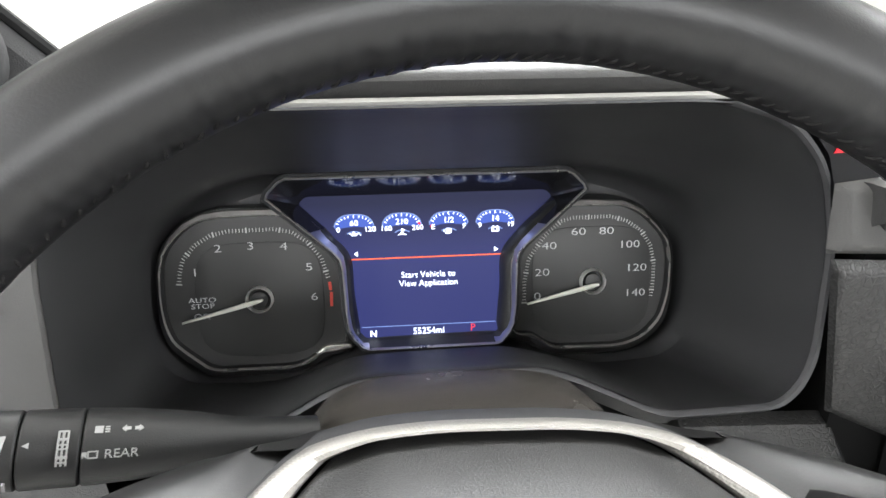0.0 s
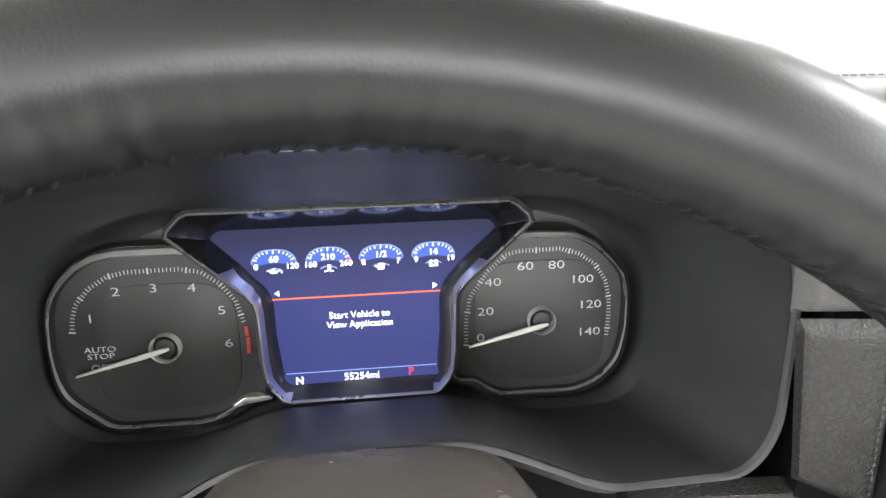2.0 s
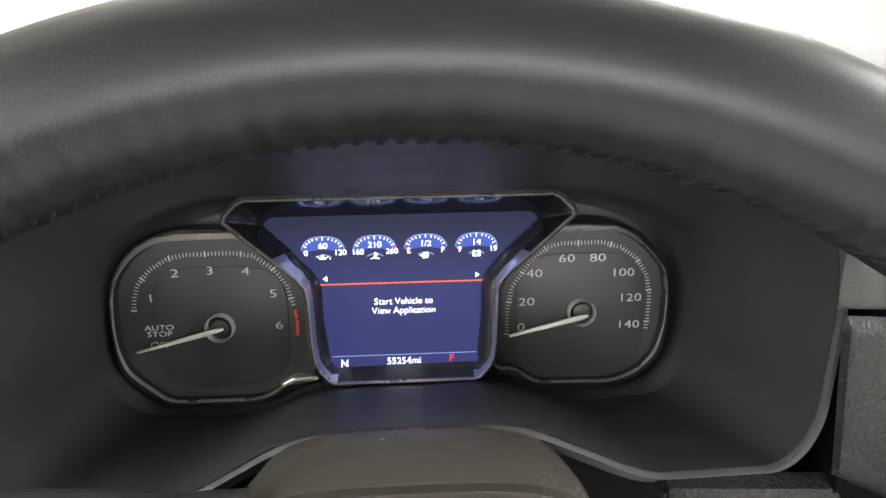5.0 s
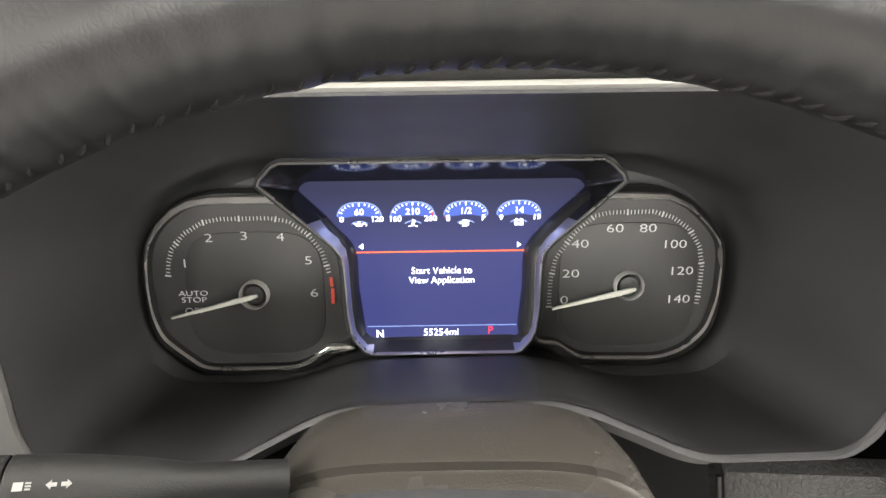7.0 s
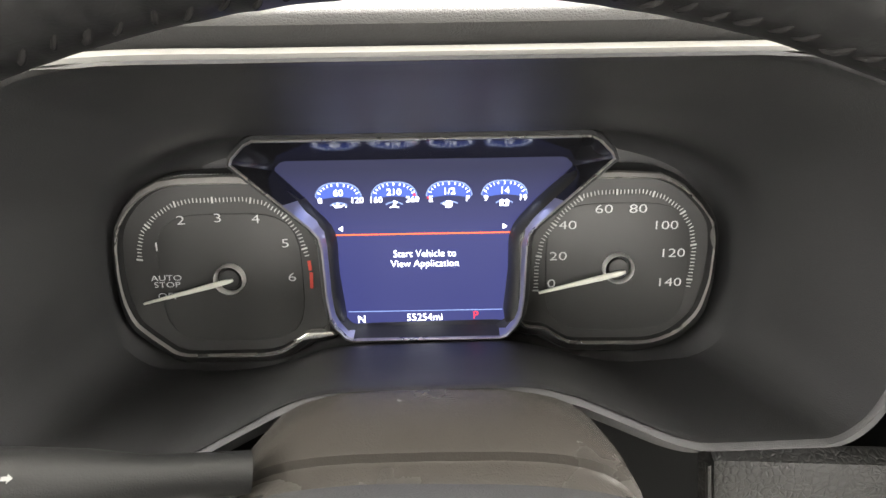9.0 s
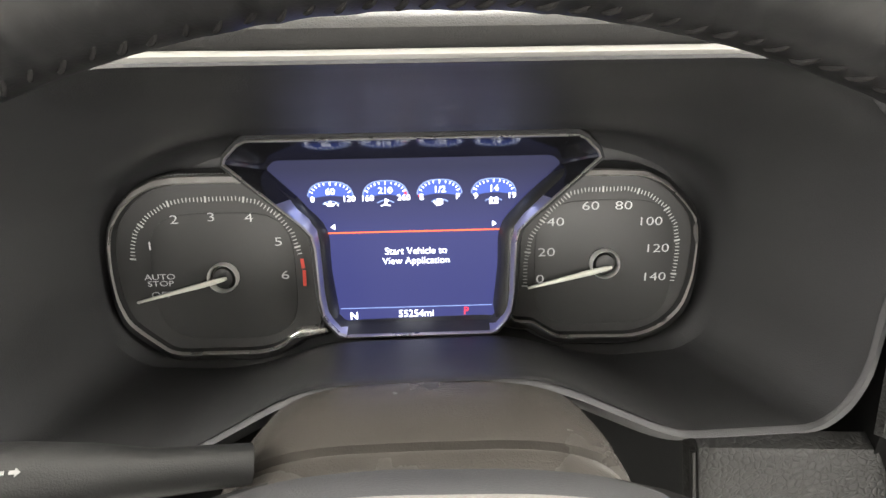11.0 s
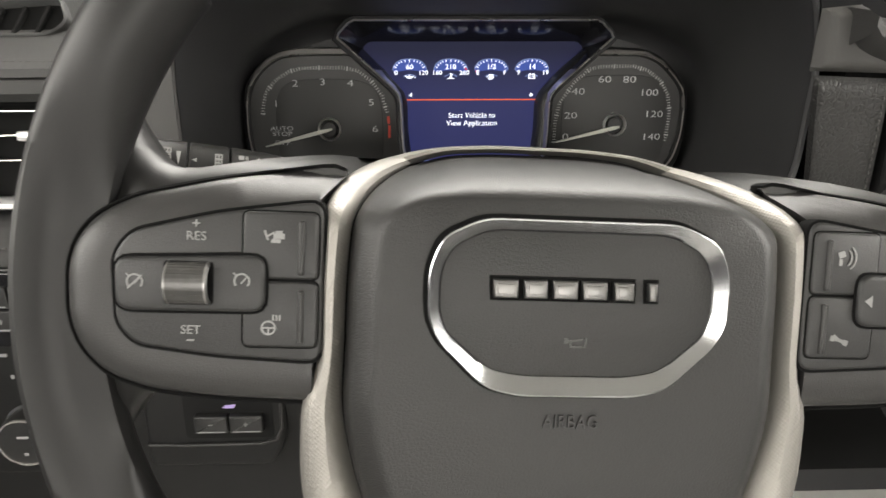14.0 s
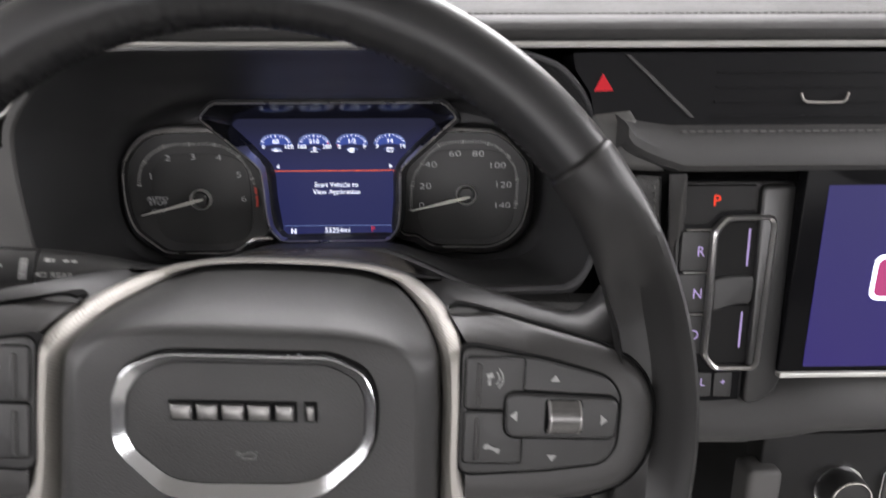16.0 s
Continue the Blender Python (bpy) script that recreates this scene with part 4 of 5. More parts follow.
def spoke(sign):
    """One side spoke, drawn for the passenger's side and mirrored."""
    sp = part("spoke", spoke_arm(sign), rim_side, wheel, "black leather-grained side spoke", sharp=80)
    outer = rounded(mirror(mm([(80, 43.5), (80, -26), (120, -24.5), (141, -22.2), (153, -18), (159.5, -11.5), (162.5, -3), (162.5, 14), (157.5, 24), (147, 30), (120, 36.5)])[::-1], sign), 0.008, 5)
    rows = []
    for d, w in ((-0.0072, -0.006), (-0.0072, 0.0088), (-0.0066, 0.0116), (-0.005, 0.0136), (-0.002, 0.0151), (0.002, 0.0156), (0.005, 0.0157), (0.009, 0.0155), (0.014, 0.0155), (0.019, 0.0155)):
        row = []
        for x, y in inset(outer, d):
            near = 0.0882 if y < 0.036 else 0.0882 - 0.008 * ((y - 0.036) / 0.011)
            x = max(x * sign, near)
            fall = lean(x, y) * min(1.0, max(0.0, (w + 0.006) / 0.02))
            row.append((sign * x, y, w - fall))
        rows.append(row)
    pod = part("control_bezel", loft(rows, close_u=True, cap=True), bezel_grey, sp, "grey control bezel")
    lip_out, lip_in = ([(sign * max(x * sign, 0.0805), y) for x, y in inset(outer, d)] for d in (-0.0086, -0.0071))
    rows = [[(a[0] * (1 - k) + b[0] * k, a[1] * (1 - k) + b[1] * k, w - lean(*a) * (w > 0)) for a, b in zip(lip_out, lip_in)] for k, w in ((0, -0.006), (0, 0.0104), (0.5, 0.0112), (1, 0.0104), (1, -0.006))]
    part("bezel_gap", loft(rows, close_u=True, close_v=True), groove_mat, sp)
    panel = rounded(mirror(mm([(85, 37.4), (85, -17.5), (120, -15.6), (146, -12.2), (152, -5.5), (153, 17.5), (147, 25.5), (120, 32.2)])[::-1], sign), 0.006)
    part("gap", prism(inset(panel, -0.001), 0.010, 0.0157), groove_mat, sp)
    plate = part("button_plate", prism(panel, 0.010, 0.0166, 0.0012), button_black, sp, "black button plate")
    for y0, y1 in ((10.9, 33.2), (-12.2, 10.1)):
        b = mirror(rect(0.0988, (y0 + y1) / 2000, 0.0246, (y1 - y0) / 1000, 0.0025), sign)
        part("gap", prism(inset(b, -0.0005), 0.0155, 0.0168), groove_mat, sp)
        part("push_button", prism(b, 0.0155, 0.0176, 0.001), button_black, sp)
        edge = rounded(mirror(mm([(91, y1 - 2.5), (91, y0 + 1.5), (93.2, y0 + 1.5), (93.2, y1 - 2.8)])[::-1], sign), 0.0008)
        part("button_ridge", prism(edge, 0.017, 0.0186, 0.0009), bezel_grey, sp)
    mid = rounded(mirror(mm([(103.5, 18.8), (103.5, -0.2), (151, -0.4), (151.5, 17)])[::-1], sign), 0.005)
    part("gap", prism(inset(mid, -0.0009), 0.016, 0.0178), groove_mat, sp)
    part("rocker", prism(mid, 0.016, 0.0194, 0.0015), button_black, sp, "raised rocker plate")
    part("roller_slot", prism(mirror(rect(0.1277, 0.0092, 0.0158, 0.0142, 0.0015), sign), 0.0192, 0.0197), groove_mat, sp)
    rows = []
    cx, cy = 0.1277 * sign, 0.0092
    for k in range(61):
        a = radians(-20 + 220 * k / 60)
        r = 0.0068 + (0.0002 if k % 3 else -0.0003)
        rows.append([(cx + u, cy + r * math.cos(a), 0.0188 + 0.0052 * math.sin(a)) for u in (-0.0060, 0.0060)])
    part("roller", loft(rows), roller_metal, sp, "ribbed satin metal roller", sharp=15)
    for u in (-1, 1):
        rows = [[(cx + u * x, cy + rr * math.cos(radians(-20 + 220 * k / 24)), 0.0188 + 0.0052 * rr / 0.0068 * math.sin(radians(-20 + 220 * k / 24))) for x, rr in ((0.0059, 0.0071), (0.0065, 0.0071), (0.0070, 0.0060))] for k in range(25)]
        part("roller_end", loft(rows), gunmetal, sp, "chrome roller end")
    return sp


left, right = spoke(-1), spoke(1)
Z = 0.0168
part("button_word", lettering("RES", 0.0042, -0.1262, 0.0243, Z, 1.0), print_white, left)
part("button_symbol", bars([(-126.2, 28.6, 2.4, 0.5, 0), (-126.2, 28.6, 0.5, 2.4, 0)], Z - 0.0002, Z + 0.0002), print_white, left)
part("button_word", lettering("SET", 0.0042, -0.128, -0.0070, Z, 1.0), print_white, left)
part("button_symbol", bars([(-128, -10.4, 2.4, 0.5, 0)], Z - 0.0002, Z + 0.0002), print_white, left)
for cx, cy, slash in ((-144.6, 9.2, True), (-110.8, 10.2, False)):
    bm = arc_bar(cx / 1000, cy / 1000, 0.0021, 0.0027, -40, 220, 0.0194, 0.0197)
    bars([(cx + 0.6, cy + 0.2, 0.5, 2.6, -40), (cx - 2.2, cy + 2.2, 0.5, 1.4, 45)] + ([(cx, cy, 0.5, 6.4, -45)] if slash else []), 0.0194, 0.0197, bm=bm)
    part("button_symbol", bm, print_white, left)
part("button_symbol", bars([(-103.5, 25.4, 0.6, 3.4, 20), (-102, 25.8, 0.6, 2.6, -60), (-99.4, 25.2, 3.6, 1.8, 0), (-99.4, 26.4, 2.2, 1.2, 0), (-100.4, 23.6, 3.0, 1.2, 0)], 0.0176, 0.0179), print_white, left)
bm = arc_bar(-0.1025, -0.0055, 0.0019, 0.0025, 0, 360, 0.0176, 0.0179, 20)
bars([(-102.5, -5.5, 3.6, 0.5, 0), (-102.5, -6.6, 0.5, 2, 0), (-101, -2, 0.5, 2, 0), (-99.9, -2, 0.5, 2, 0), (-98.8, -2, 0.5, 2, 0)], 0.0176, 0.0179, bm=bm)
part("button_symbol", bm, print_white, left)
for tri in ([(124.3, 26), (122.3, 23.2), (126.3, 23.2)], [(124.4, -11.2), (126.4, -8.4), (122.4, -8.4)]):
    part("arrow_symbol", prism(mm(tri), Z - 0.0002, Z + 0.0002), print_white, right)
for tri in ([(105.4, 9.2), (108.2, 7), (108.2, 11.4)], [(146.4, 8), (143.6, 10.2), (143.6, 5.8)]):
    part("arrow_symbol", prism(mm(tri), 0.0194, 0.0197), print_white, right)
bm = arc_bar(0.097, 0.0243, 0.0032, 0.0037, -50, 50, 0.0176, 0.0179)
arc_bar(0.097, 0.0243, 0.0048, 0.0053, -50, 50, 0.0176, 0.0179, bm=bm)
bars([(96.6, 25.4, 2.6, 2.2, 20), (96.4, 22.6, 1.2, 2.4, 0)], 0.0176, 0.0179, bm=bm)
part("button_symbol", bm, print_white, right)
part("button_symbol", bars([(98.4, -5.4, 6.4, 1.2, -18), (96, -4.8, 1.6, 2, -18), (101, -6.4, 1.6, 2, -18), (98.6, -5.2, 0.5, 5.4, 50)], 0.0176, 0.0179), print_white, right)

# airbag pad, its silver frame and the badge
OUT = rounded(both([(22, 64.5), (44, 62.6), (60, 59), (72, 54), (82, 46), (86, 35), (87, 12), (87, -20), (92.5, -33), (92.5, -60), (86, -95), (66, -118), (28, -124)]), 0.01, 3)
INN = rounded(both([(20, 61.4), (41, 59.6), (54, 55), (63.2, 49.6), (71.2, 41.8), (76.4, 32), (78, 12), (78.3, -15), (79, -35), (74.5, -58), (66, -82), (54, -100), (25, -106)]), 0.01, 3)
rows = []
for s, w in ((0, 0.001), (0.0, 0.004), (0.1, 0.0072), (0.35, 0.0095), (0.62, 0.0095), (0.85, 0.0065), (1.0, 0.001), (0.5, 0.0005)):
    rows.append([((1 - s) * a[0] + s * b[0], (1 - s) * a[1] + s * b[1], w + back((a[1] + b[1]) / 2)) for a, b in zip(OUT, INN)])
part("silver_frame", loft(rows, close_u=True, close_v=True), satin_silver, wheel, "textured satin silver frame")


rows = []
for s, w in ((0.1, -0.013), (-0.01, -0.003), (0.0, 0.002), (0.4, 0.0008), (0.4, -0.013)):
    rows.append([((1 - s) * a[0] + s * b[0], (1 - s) * a[1] + s * b[1], w + back((a[1] + b[1]) / 2)) for a, b in zip(OUT, INN)])
part("frame_back", loft(rows, close_u=True, close_v=True), soft_black, wheel, "black shell behind the silver frame")


def pad_rows():
    """The pad swells to a flat face, with a broad sloping shoulder at its head."""
    edge = inset(INN, 0.0006)
    face = [(x * 0.86, -0.007 * math.log(math.exp(-y * 0.88 / 0.007) + math.exp(-0.044 / 0.007)) if y > 0 else y * 0.88) for x, y in edge]
    rows = []
    for s, side, top in ((0.0, -0.3, -0.08), (0.0, 0.12, 0.02), (0.05, 0.31, 0.06), (0.16, 0.47, 0.2), (0.31, 0.61, 0.41), (0.37, 0.65, 0.48), (0.6, 0.8, 0.72), (0.85, 0.94, 0.93), (1.0, 0.985, 0.985), (1.14, 1.0, 1.0)):
        row = []
        for a, b in zip(edge, face):
            q = min(1.0, max(0.0, (0.007 - back(a[1])) / 0.03))
            k = side * (1 - q) + top * q
            row.append(((1 - s) * a[0] + s * b[0], (1 - s) * a[1] + s * b[1], back(a[1]) * (1 - k) + 0.0232 * k))
        rows.append(row)
    for k in (0.8, 0.5, 0.2):
        rows.append([(x * k, -0.02 + (y + 0.02) * k, 0.0232) for x, y, w in rows[-1 if k == 0.8 else 9]])
    return rows


pad = part("airbag_pad", loft(pad_rows(), close_u=True, cap=True), fine_leather, wheel, "grained dark grey airbag pad", sharp=60)
EMB = rounded(both([(33, 34.3), (46.5, 28), (50.6, 17), (50.2, 1), (46.8, -6.5), (31, -21.8), (20, -24.6)]), 0.005, 4)
EMI = rounded(both([(31, 30.2), (42.6, 24.4), (46.2, 15.8), (46, 2), (43.4, -4.2), (29.4, -16.4), (18, -18.4)]), 0.005, 4)
part("badge_ring", ring(EMB, EMI, [(0, 0.02), (0.0, 0.0262), (0.06, 0.0279), (0.16, 0.0283), (0.5, 0.0266), (0.85, 0.0248), (0.97, 0.0242), (1.0, 0.0232), (1, 0.02)]), badge_chrome, pad, "polished chrome badge ring")
part("badge_groove", ring(inset(EMB, -0.0012), EMB, [(0, 0.0225), (0, 0.0241), (1, 0.0241), (1, 0.0225)]), groove_mat, pad)
part("badge_face", prism(EMI, 0.02, 0.0242, 0.0004), fine_leather, pad, "grained badge centre")
for i in range(6):
    x = (i - 2.5) * 9.9
    wdt = (8.4, 8.0, 8.6, 8.6, 7.0, 3.2)[i]
    sh = [(x - wdt / 2 + 0.4, 8.2), (x + wdt / 2, 8.2), (x + wdt / 2 - 0.2, 14.2), (x - wdt / 2, 14.2)]
    part("badge_shadow", prism(inset(mm(sh), -0.0011), 0.024, 0.0246), groove_mat, pad)
    part("badge_block", prism(mm(sh), 0.0242, 0.0268, 0.0007), badge_edge, pad, "plain chrome badge block")
    part("badge_block_face", prism(inset(mm(sh), 0.0013), 0.0262, 0.027, 0.0002), badge_silver, pad, "dull grey block face")
part("horn_symbol", bars([(-3.2, -6.2, 1.4, 1.8, 0), (0, -6, 5, 0.6, 8), (0.4, -8.2, 4, 0.6, 0), (3.4, -6.8, 0.6, 3.4, -10), (-1.6, -7.2, 0.6, 2.2, 0)], 0.0241, 0.0246), flange_grey, pad, "embossed horn symbol")
part("airbag_word", lettering("AIRBAG", 0.0066, 0, -0.0345, 0.0239, 0.84, 0.0004), bezel_grey, pad, "embossed word")
part("lower_spoke", prism(rounded(mm([(-70, -100), (70, -100), (50, -180), (-50, -180)])[::-1], 0.01), -0.02, 0.004, 0.006), soft_black, wheel, "black lower spoke")
part("hub_back", tube([(0, -0.01, -0.075), (0, -0.01, -0.05), (0, -0.01, -0.02)], [0.034, 0.036, 0.038], n=28), soft_black, wheel, "black hub behind the pad")


# ---- centre of the dashboard ----
upper = thing("centre_trim_panel", pose(0, -0.1065, 1.3312, 80), "gloss black upper dash panel with hazard switch and vent", "dash panel")
part("panel", prism(rounded(mm([(172, 0), (174, -10), (184, -24), (190, -50), (1000, -50), (1000, 0)])[::-1], 0.002)[::-1], -0.03, 0.0), satin_black, upper, "dark satin panel")
part("hazard_triangle", prism(mm([(191.2, -12.4), (186, -23), (198, -22.6)]), 0.0, 0.0006), lamp_red_dim, upper, "lit red hazard triangle")
part("slash_trim", prism(mm([(204, -1), (207, -1), (250.5, -39), (247, -39)])[::-1], 0.0, 0.0012, 0.0004), bezel_grey, upper, "thin grey diagonal strip")
for k in range(4):
    part("vent_slat", box(0.262, 0.9, -0.012 - k * 0.009, -0.0112 - k * 0.009, 0.0, 0.0012), satin_black, upper, "thin black slat")
part("vent_tab", tube([(0.3155, -0.0245, 0.0015), (0.317, -0.0285, 0.0025), (0.3195, -0.030, 0.003), (0.33, -0.0302, 0.0032), (0.3415, -0.030, 0.003), (0.344, -0.0285, 0.0025), (0.3455, -0.0245, 0.0015)], 0.0008, n=8), satin_silver, upper, "small chrome vent tab")


def shelf_rows():
    rows = []
    for x in (0.199, 0.203, 0.21, 0.222, 0.236, 0.3, 0.5, 1.0):
        k = min(1.0, (x - 0.199) / 0.037) ** 0.6
        rows.append([(x, -0.098, 1.2945 - 0.006 * k), (x, -0.12, 1.296 - 0.008 * k), (x + 0.001, -0.134, 1.295 - 0.013 * k), (x + 0.002, -0.1405, 1.2925 - 0.018 * k),
                     (x + 0.002, -0.1415, 1.2875 - 0.018 * k), (x + 0.002, -0.138, 1.283 - 0.018 * k), (x + 0.002, -0.12, 1.278 - 0.018 * k)])
    rows.insert(0, [(x - 0.003, y + 0.022, z - 0.012) for x, y, z in rows[0]])
    return rows


shelf = tagged(part("dash_shelf", loft(shelf_rows()), roll_vinyl), "padded dark vinyl shelf below the upper panel", "dash trim")
bm = bmesh.new()
for i in range(90):
    x = 0.238 + i * 0.0055
    box(x, x + 0.0034, -0.1262, -0.1254, 1.2862, 1.2872, bm=bm)
part("shelf_stitching", bm, thread_mat, shelf, "dark thread line")

# padded end beside the recess
end = thing("dash_end_panel", pose(0, 0, 0), "grained black leather side panel with stitched edge", "dash trim")
QUAD = ((0.186, -0.1255, 1.259), (0.2095, -0.1145, 1.166), (0.2475, -0.1225, 1.150), (0.2305, -0.129, 1.2575))


def quad_pad(q, depth, n=8, round_at=0.08):
    a, b, c, d = [Vector(v) for v in q]
    nrm = (b - a).cross(d - a).normalized()
    if nrm.y > 0:
        nrm = -nrm
    rows = []
    for i in range(n + 1):
        row = []
        for j in range(n + 1):
            u, v = j / n, i / n
            p = (a * (1 - v) + b * v) * (1 - u) + (d * (1 - v) + c * v) * u
            e = min(u, 1 - u, v, 1 - v) / round_at
            row.append(p - nrm * depth * (1 - min(1, e) ** 0.5 if e < 1 else 0))
        rows.append(row)
    return loft(rows)


part("leather_face", quad_pad(QUAD, 0.004, 24, 0.06), leather_mat, end, "coarse grained black leather")
bm = bmesh.new()
a, b = Vector(QUAD[3]), Vector(QUAD[2])
side_in = (Vector(QUAD[0]) - a).normalized() * 0.0052
for i in range(22):
    p = a + (b - a) * (0.04 + i * 0.0425) + side_in + Vector((0, -0.0006, 0))
    q = p + (b - a).normalized() * 0.0028
    tube([p, (p + q) / 2 + Vector((0, -0.0005, 0)), q], [0.0004, 0.0005, 0.0004], n=5, bm=bm)
part("edge_stitching", bm, thread_mat, end, "pale thread line")
part("upper_cap", quad_pad(((0.186, -0.1235, 1.296), (0.1855, -0.127, 1.2625), (0.2335, -0.131, 1.2615), (0.21, -0.1215, 1.298)), 0.008, 16, 0.15), flange_grey, end, "smooth grey cap")
part("edge_strip", quad_pad(((0.232, -0.131, 1.2595), (0.2505, -0.1235, 1.145), (0.260, -0.1275, 1.143), (0.2405, -0.138, 1.262)), 0.004, 12, 0.2), bezel_grey, end, "smooth grey edge strip")
part("backing", box(0.212, 0.25, -0.112, 0.0, 1.1, 1.29), groove_mat, end)

knee = thing("knee_panel", pose(0, 0, 0), "grained black leather panel under the recess", "dash trim")
part("pad", quad_pad(((0.126, -0.106, 1.1635), (0.134, -0.128, 1.06), (0.26, -0.135, 1.06), (0.216, -0.112, 1.1635)), 0.008, 20, 0.07), leather_mat, knee)
part("edge_piping", tube([(0.1275, -0.1085, 1.158), (0.130, -0.114, 1.13), (0.1335, -0.124, 1.09), (0.136, -0.129, 1.06)], 0.0013, n=8), fine_leather, knee, "thin leather piping")

# gear selector
sel = thing("gear_selector", pose(0.291, -0.143, 1.178, 77), "black push-button gear selector with chrome frame, park lit red", "gear selector")
part("housing", prism(rounded(mm([(-47.5, 78.5), (-45, -73), (14, -75), (27, -67), (31.5, -56), (34.5, 78.5)])[::-1], 0.004)[::-1], -0.03, -0.001, 0.002), button_black, sel, "dark grey housing")
part("face", prism(rounded(mm([(-45.5, 76.5), (-43.5, -72), (3.2, -73), (2.6, 76.5)])[::-1], 0.002)[::-1], -0.02, 0.0006, 0.0008), satin_black, sel, "satin black face")
part("side_pillar", prism(rounded(mm([(4.4, 76.5), (5, -72.5), (14, -73), (25.5, -65.5), (29.6, -55), (32.6, 76.5)])[::-1], 0.005)[::-1], -0.02, 0.0042, 0.0025), selector_gloss, sel, "glossy dark side pillar")
part("park_button", prism(rounded(mm([(-45, 76), (-44.6, 51), (-29, 51), (-20, 59.5), (2, 59.5), (2, 76)])[::-1], 0.0015)[::-1], 0.0, 0.0022, 0.0008), dark_lower, sel)
part("park_letter", lettering("P", 0.0102, -0.0241, 0.0661, 0.0023, 1.0), lamp_red, sel, "glowing red letter")
for text, y in (("R", 32.9), ("N", 4.4), ("D", -24.2)):
    part("gear_button", prism(rect(-0.0352, (y + 0.4) / 1000, 0.0185, 0.0265, 0.0015), 0.0, 0.0018, 0.0008), button_black, sel)
    part("gear_letter", lettering(text, 0.0096, -0.0316, y / 1000, 0.0019, 0.9), lamp_violet, sel, "pale violet letter")
    part("divider", prism(rect(-0.0335, (y + 14.6) / 1000, 0.0165, 0.0013, 0.0005), 0.0, 0.0026, 0.0006), gunmetal, sel, "thin chrome divider")
for text, x in (("L", -23.1), ("+", -9.1)):
    part("gear_button", prism(rect(x / 1000, -0.0598, 0.0125, 0.0175, 0.0015), 0.0, 0.0016, 0.0006), button_black, sel)
    part("gear_letter", lettering(text, 0.0078, x / 1000, -0.0582, 0.0017, 0.9), lamp_violet, sel, "pale violet mark")
fr_o = rounded(mm([(-26.5, 47), (-18, 57), (12.5, 57.6), (15.6, 52.5), (12.6, -44), (9, -48.6), (-18, -48.6), (-26.6, -38), (-26.3, 0)])[::-1], 0.003, 3)[::-1]
fr_i = rounded(mm([(-22.6, 45.4), (-16.4, 53.4), (9.4, 53.8), (11.4, 50.6), (8.8, -42), (6.6, -45), (-16.4, -45), (-22.8, -36.6), (-22.4, 0)])[::-1], 0.003, 3)[::-1]
part("chrome_frame", ring(fr_o, fr_i, [(0, 0), (0.1, 0.0055), (0.5, 0.007), (0.9, 0.0055), (1, 0)]), gunmetal, sel, "chrome frame")
# Flat plates, not hollows: the recess's shade is in their black colour.
for y, h in ((34, 36), (-24, 40)):
    part("pocket", prism(rect(-0.0068, y / 1000, 0.03, h / 1000, 0.004), 0.0005, 0.0012), rubber, sel, "flat plate, black for the finger recess's shade")
for y in (35.5, -20.5):
    part("light_strip", prism(rect(-0.0003, y / 1000, 0.0012, 0.025, 0.0004), 0.0012, 0.0016), lamp_violet, sel, "thin pale light strip")
part("pocket_bridge", prism(rounded(mm([(-22, 15), (-15, 17), (4, 17), (5, 12), (4, -2), (-6, -2.5), (-22, -8)])[::-1], 0.003)[::-1], 0.0005, 0.0038, 0.0018), button_black, sel)

# centre touch screen
info = thing("infotainment_screen", pose(0.48, -0.150, 1.195, 80.5), "gloss black touch screen showing a violet start picture", "touch screen")
part("glass", prism(rect(0.004, 0.007, 0.337, 0.144, 0.004), -0.012, 0.0, 0.001), screen_glass, info)
pic = part("picture", prism(rounded(mm([(-150, 62), (-148, -60), (160, -60), (160, 62)])[::-1], 0.001)[::-1], 0.0, 0.0004), info_blue, info, "violet-blue lit picture")
part("logo_outline", prism(rect(-0.065, 0.002, 0.096, 0.031, 0.007), 0.0004, 0.0007), lcd_white, pic, "white outlined shape")
part("logo_fill", prism(rect(-0.065, 0.002, 0.09, 0.025, 0.005), 0.0007, 0.001), lamp_pink, pic, "pink plain shape")
part("lower_trim", prism(rounded(mm([(-164, -63.6), (-164.5, -67.2), (176, -67.2), (176, -63.6)])[::-1], 0.001)[::-1], -0.01, 0.003, 0.001), silver_paint, info, "satin silver strip")

# soft roll and console under the stack
lower_roll = thing("lower_dash_roll", pose(0, 0, 0), "padded grey vinyl roll under the touch screen", "dash trim")


def roll_rows(section):
    return [[(0.2, y + 0.05, z - 0.013), (0.235, y + 0.014, z - 0.013), (0.262, y + 0.006, z - 0.014), (0.3, y + 0.004, z - 0.013), (0.33, y + 0.001, z - 0.006), (0.35, y, z - 0.001), (0.38, y, z), (0.6, y, z + 0.003), (1.0, y, z + 0.003)] for y, z in section]


part("roll_pad", loft(roll_rows([(-0.12, 1.129), (-0.145, 1.1285), (-0.158, 1.1255), (-0.168, 1.12), (-0.1745, 1.1125), (-0.177, 1.104), (-0.1755, 1.0965), (-0.171, 1.0905), (-0.165, 1.0875)])), roll_vinyl, lower_roll, "soft grey vinyl face", sharp=80)
# Near-black continuation of the roll paints the shadow beneath it.
part("roll_underside", loft(roll_rows([(-0.1648, 1.0878), (-0.158, 1.084), (-0.145, 1.081), (-0.12, 1.078)])), dark_lower, lower_roll, "underside with the roll's shade in its colour", sharp=80)
console = thing("climate_panel", pose(0.42, -0.15, 1.0, 80), "dark climate panel with chrome-ringed knob", "climate controls")
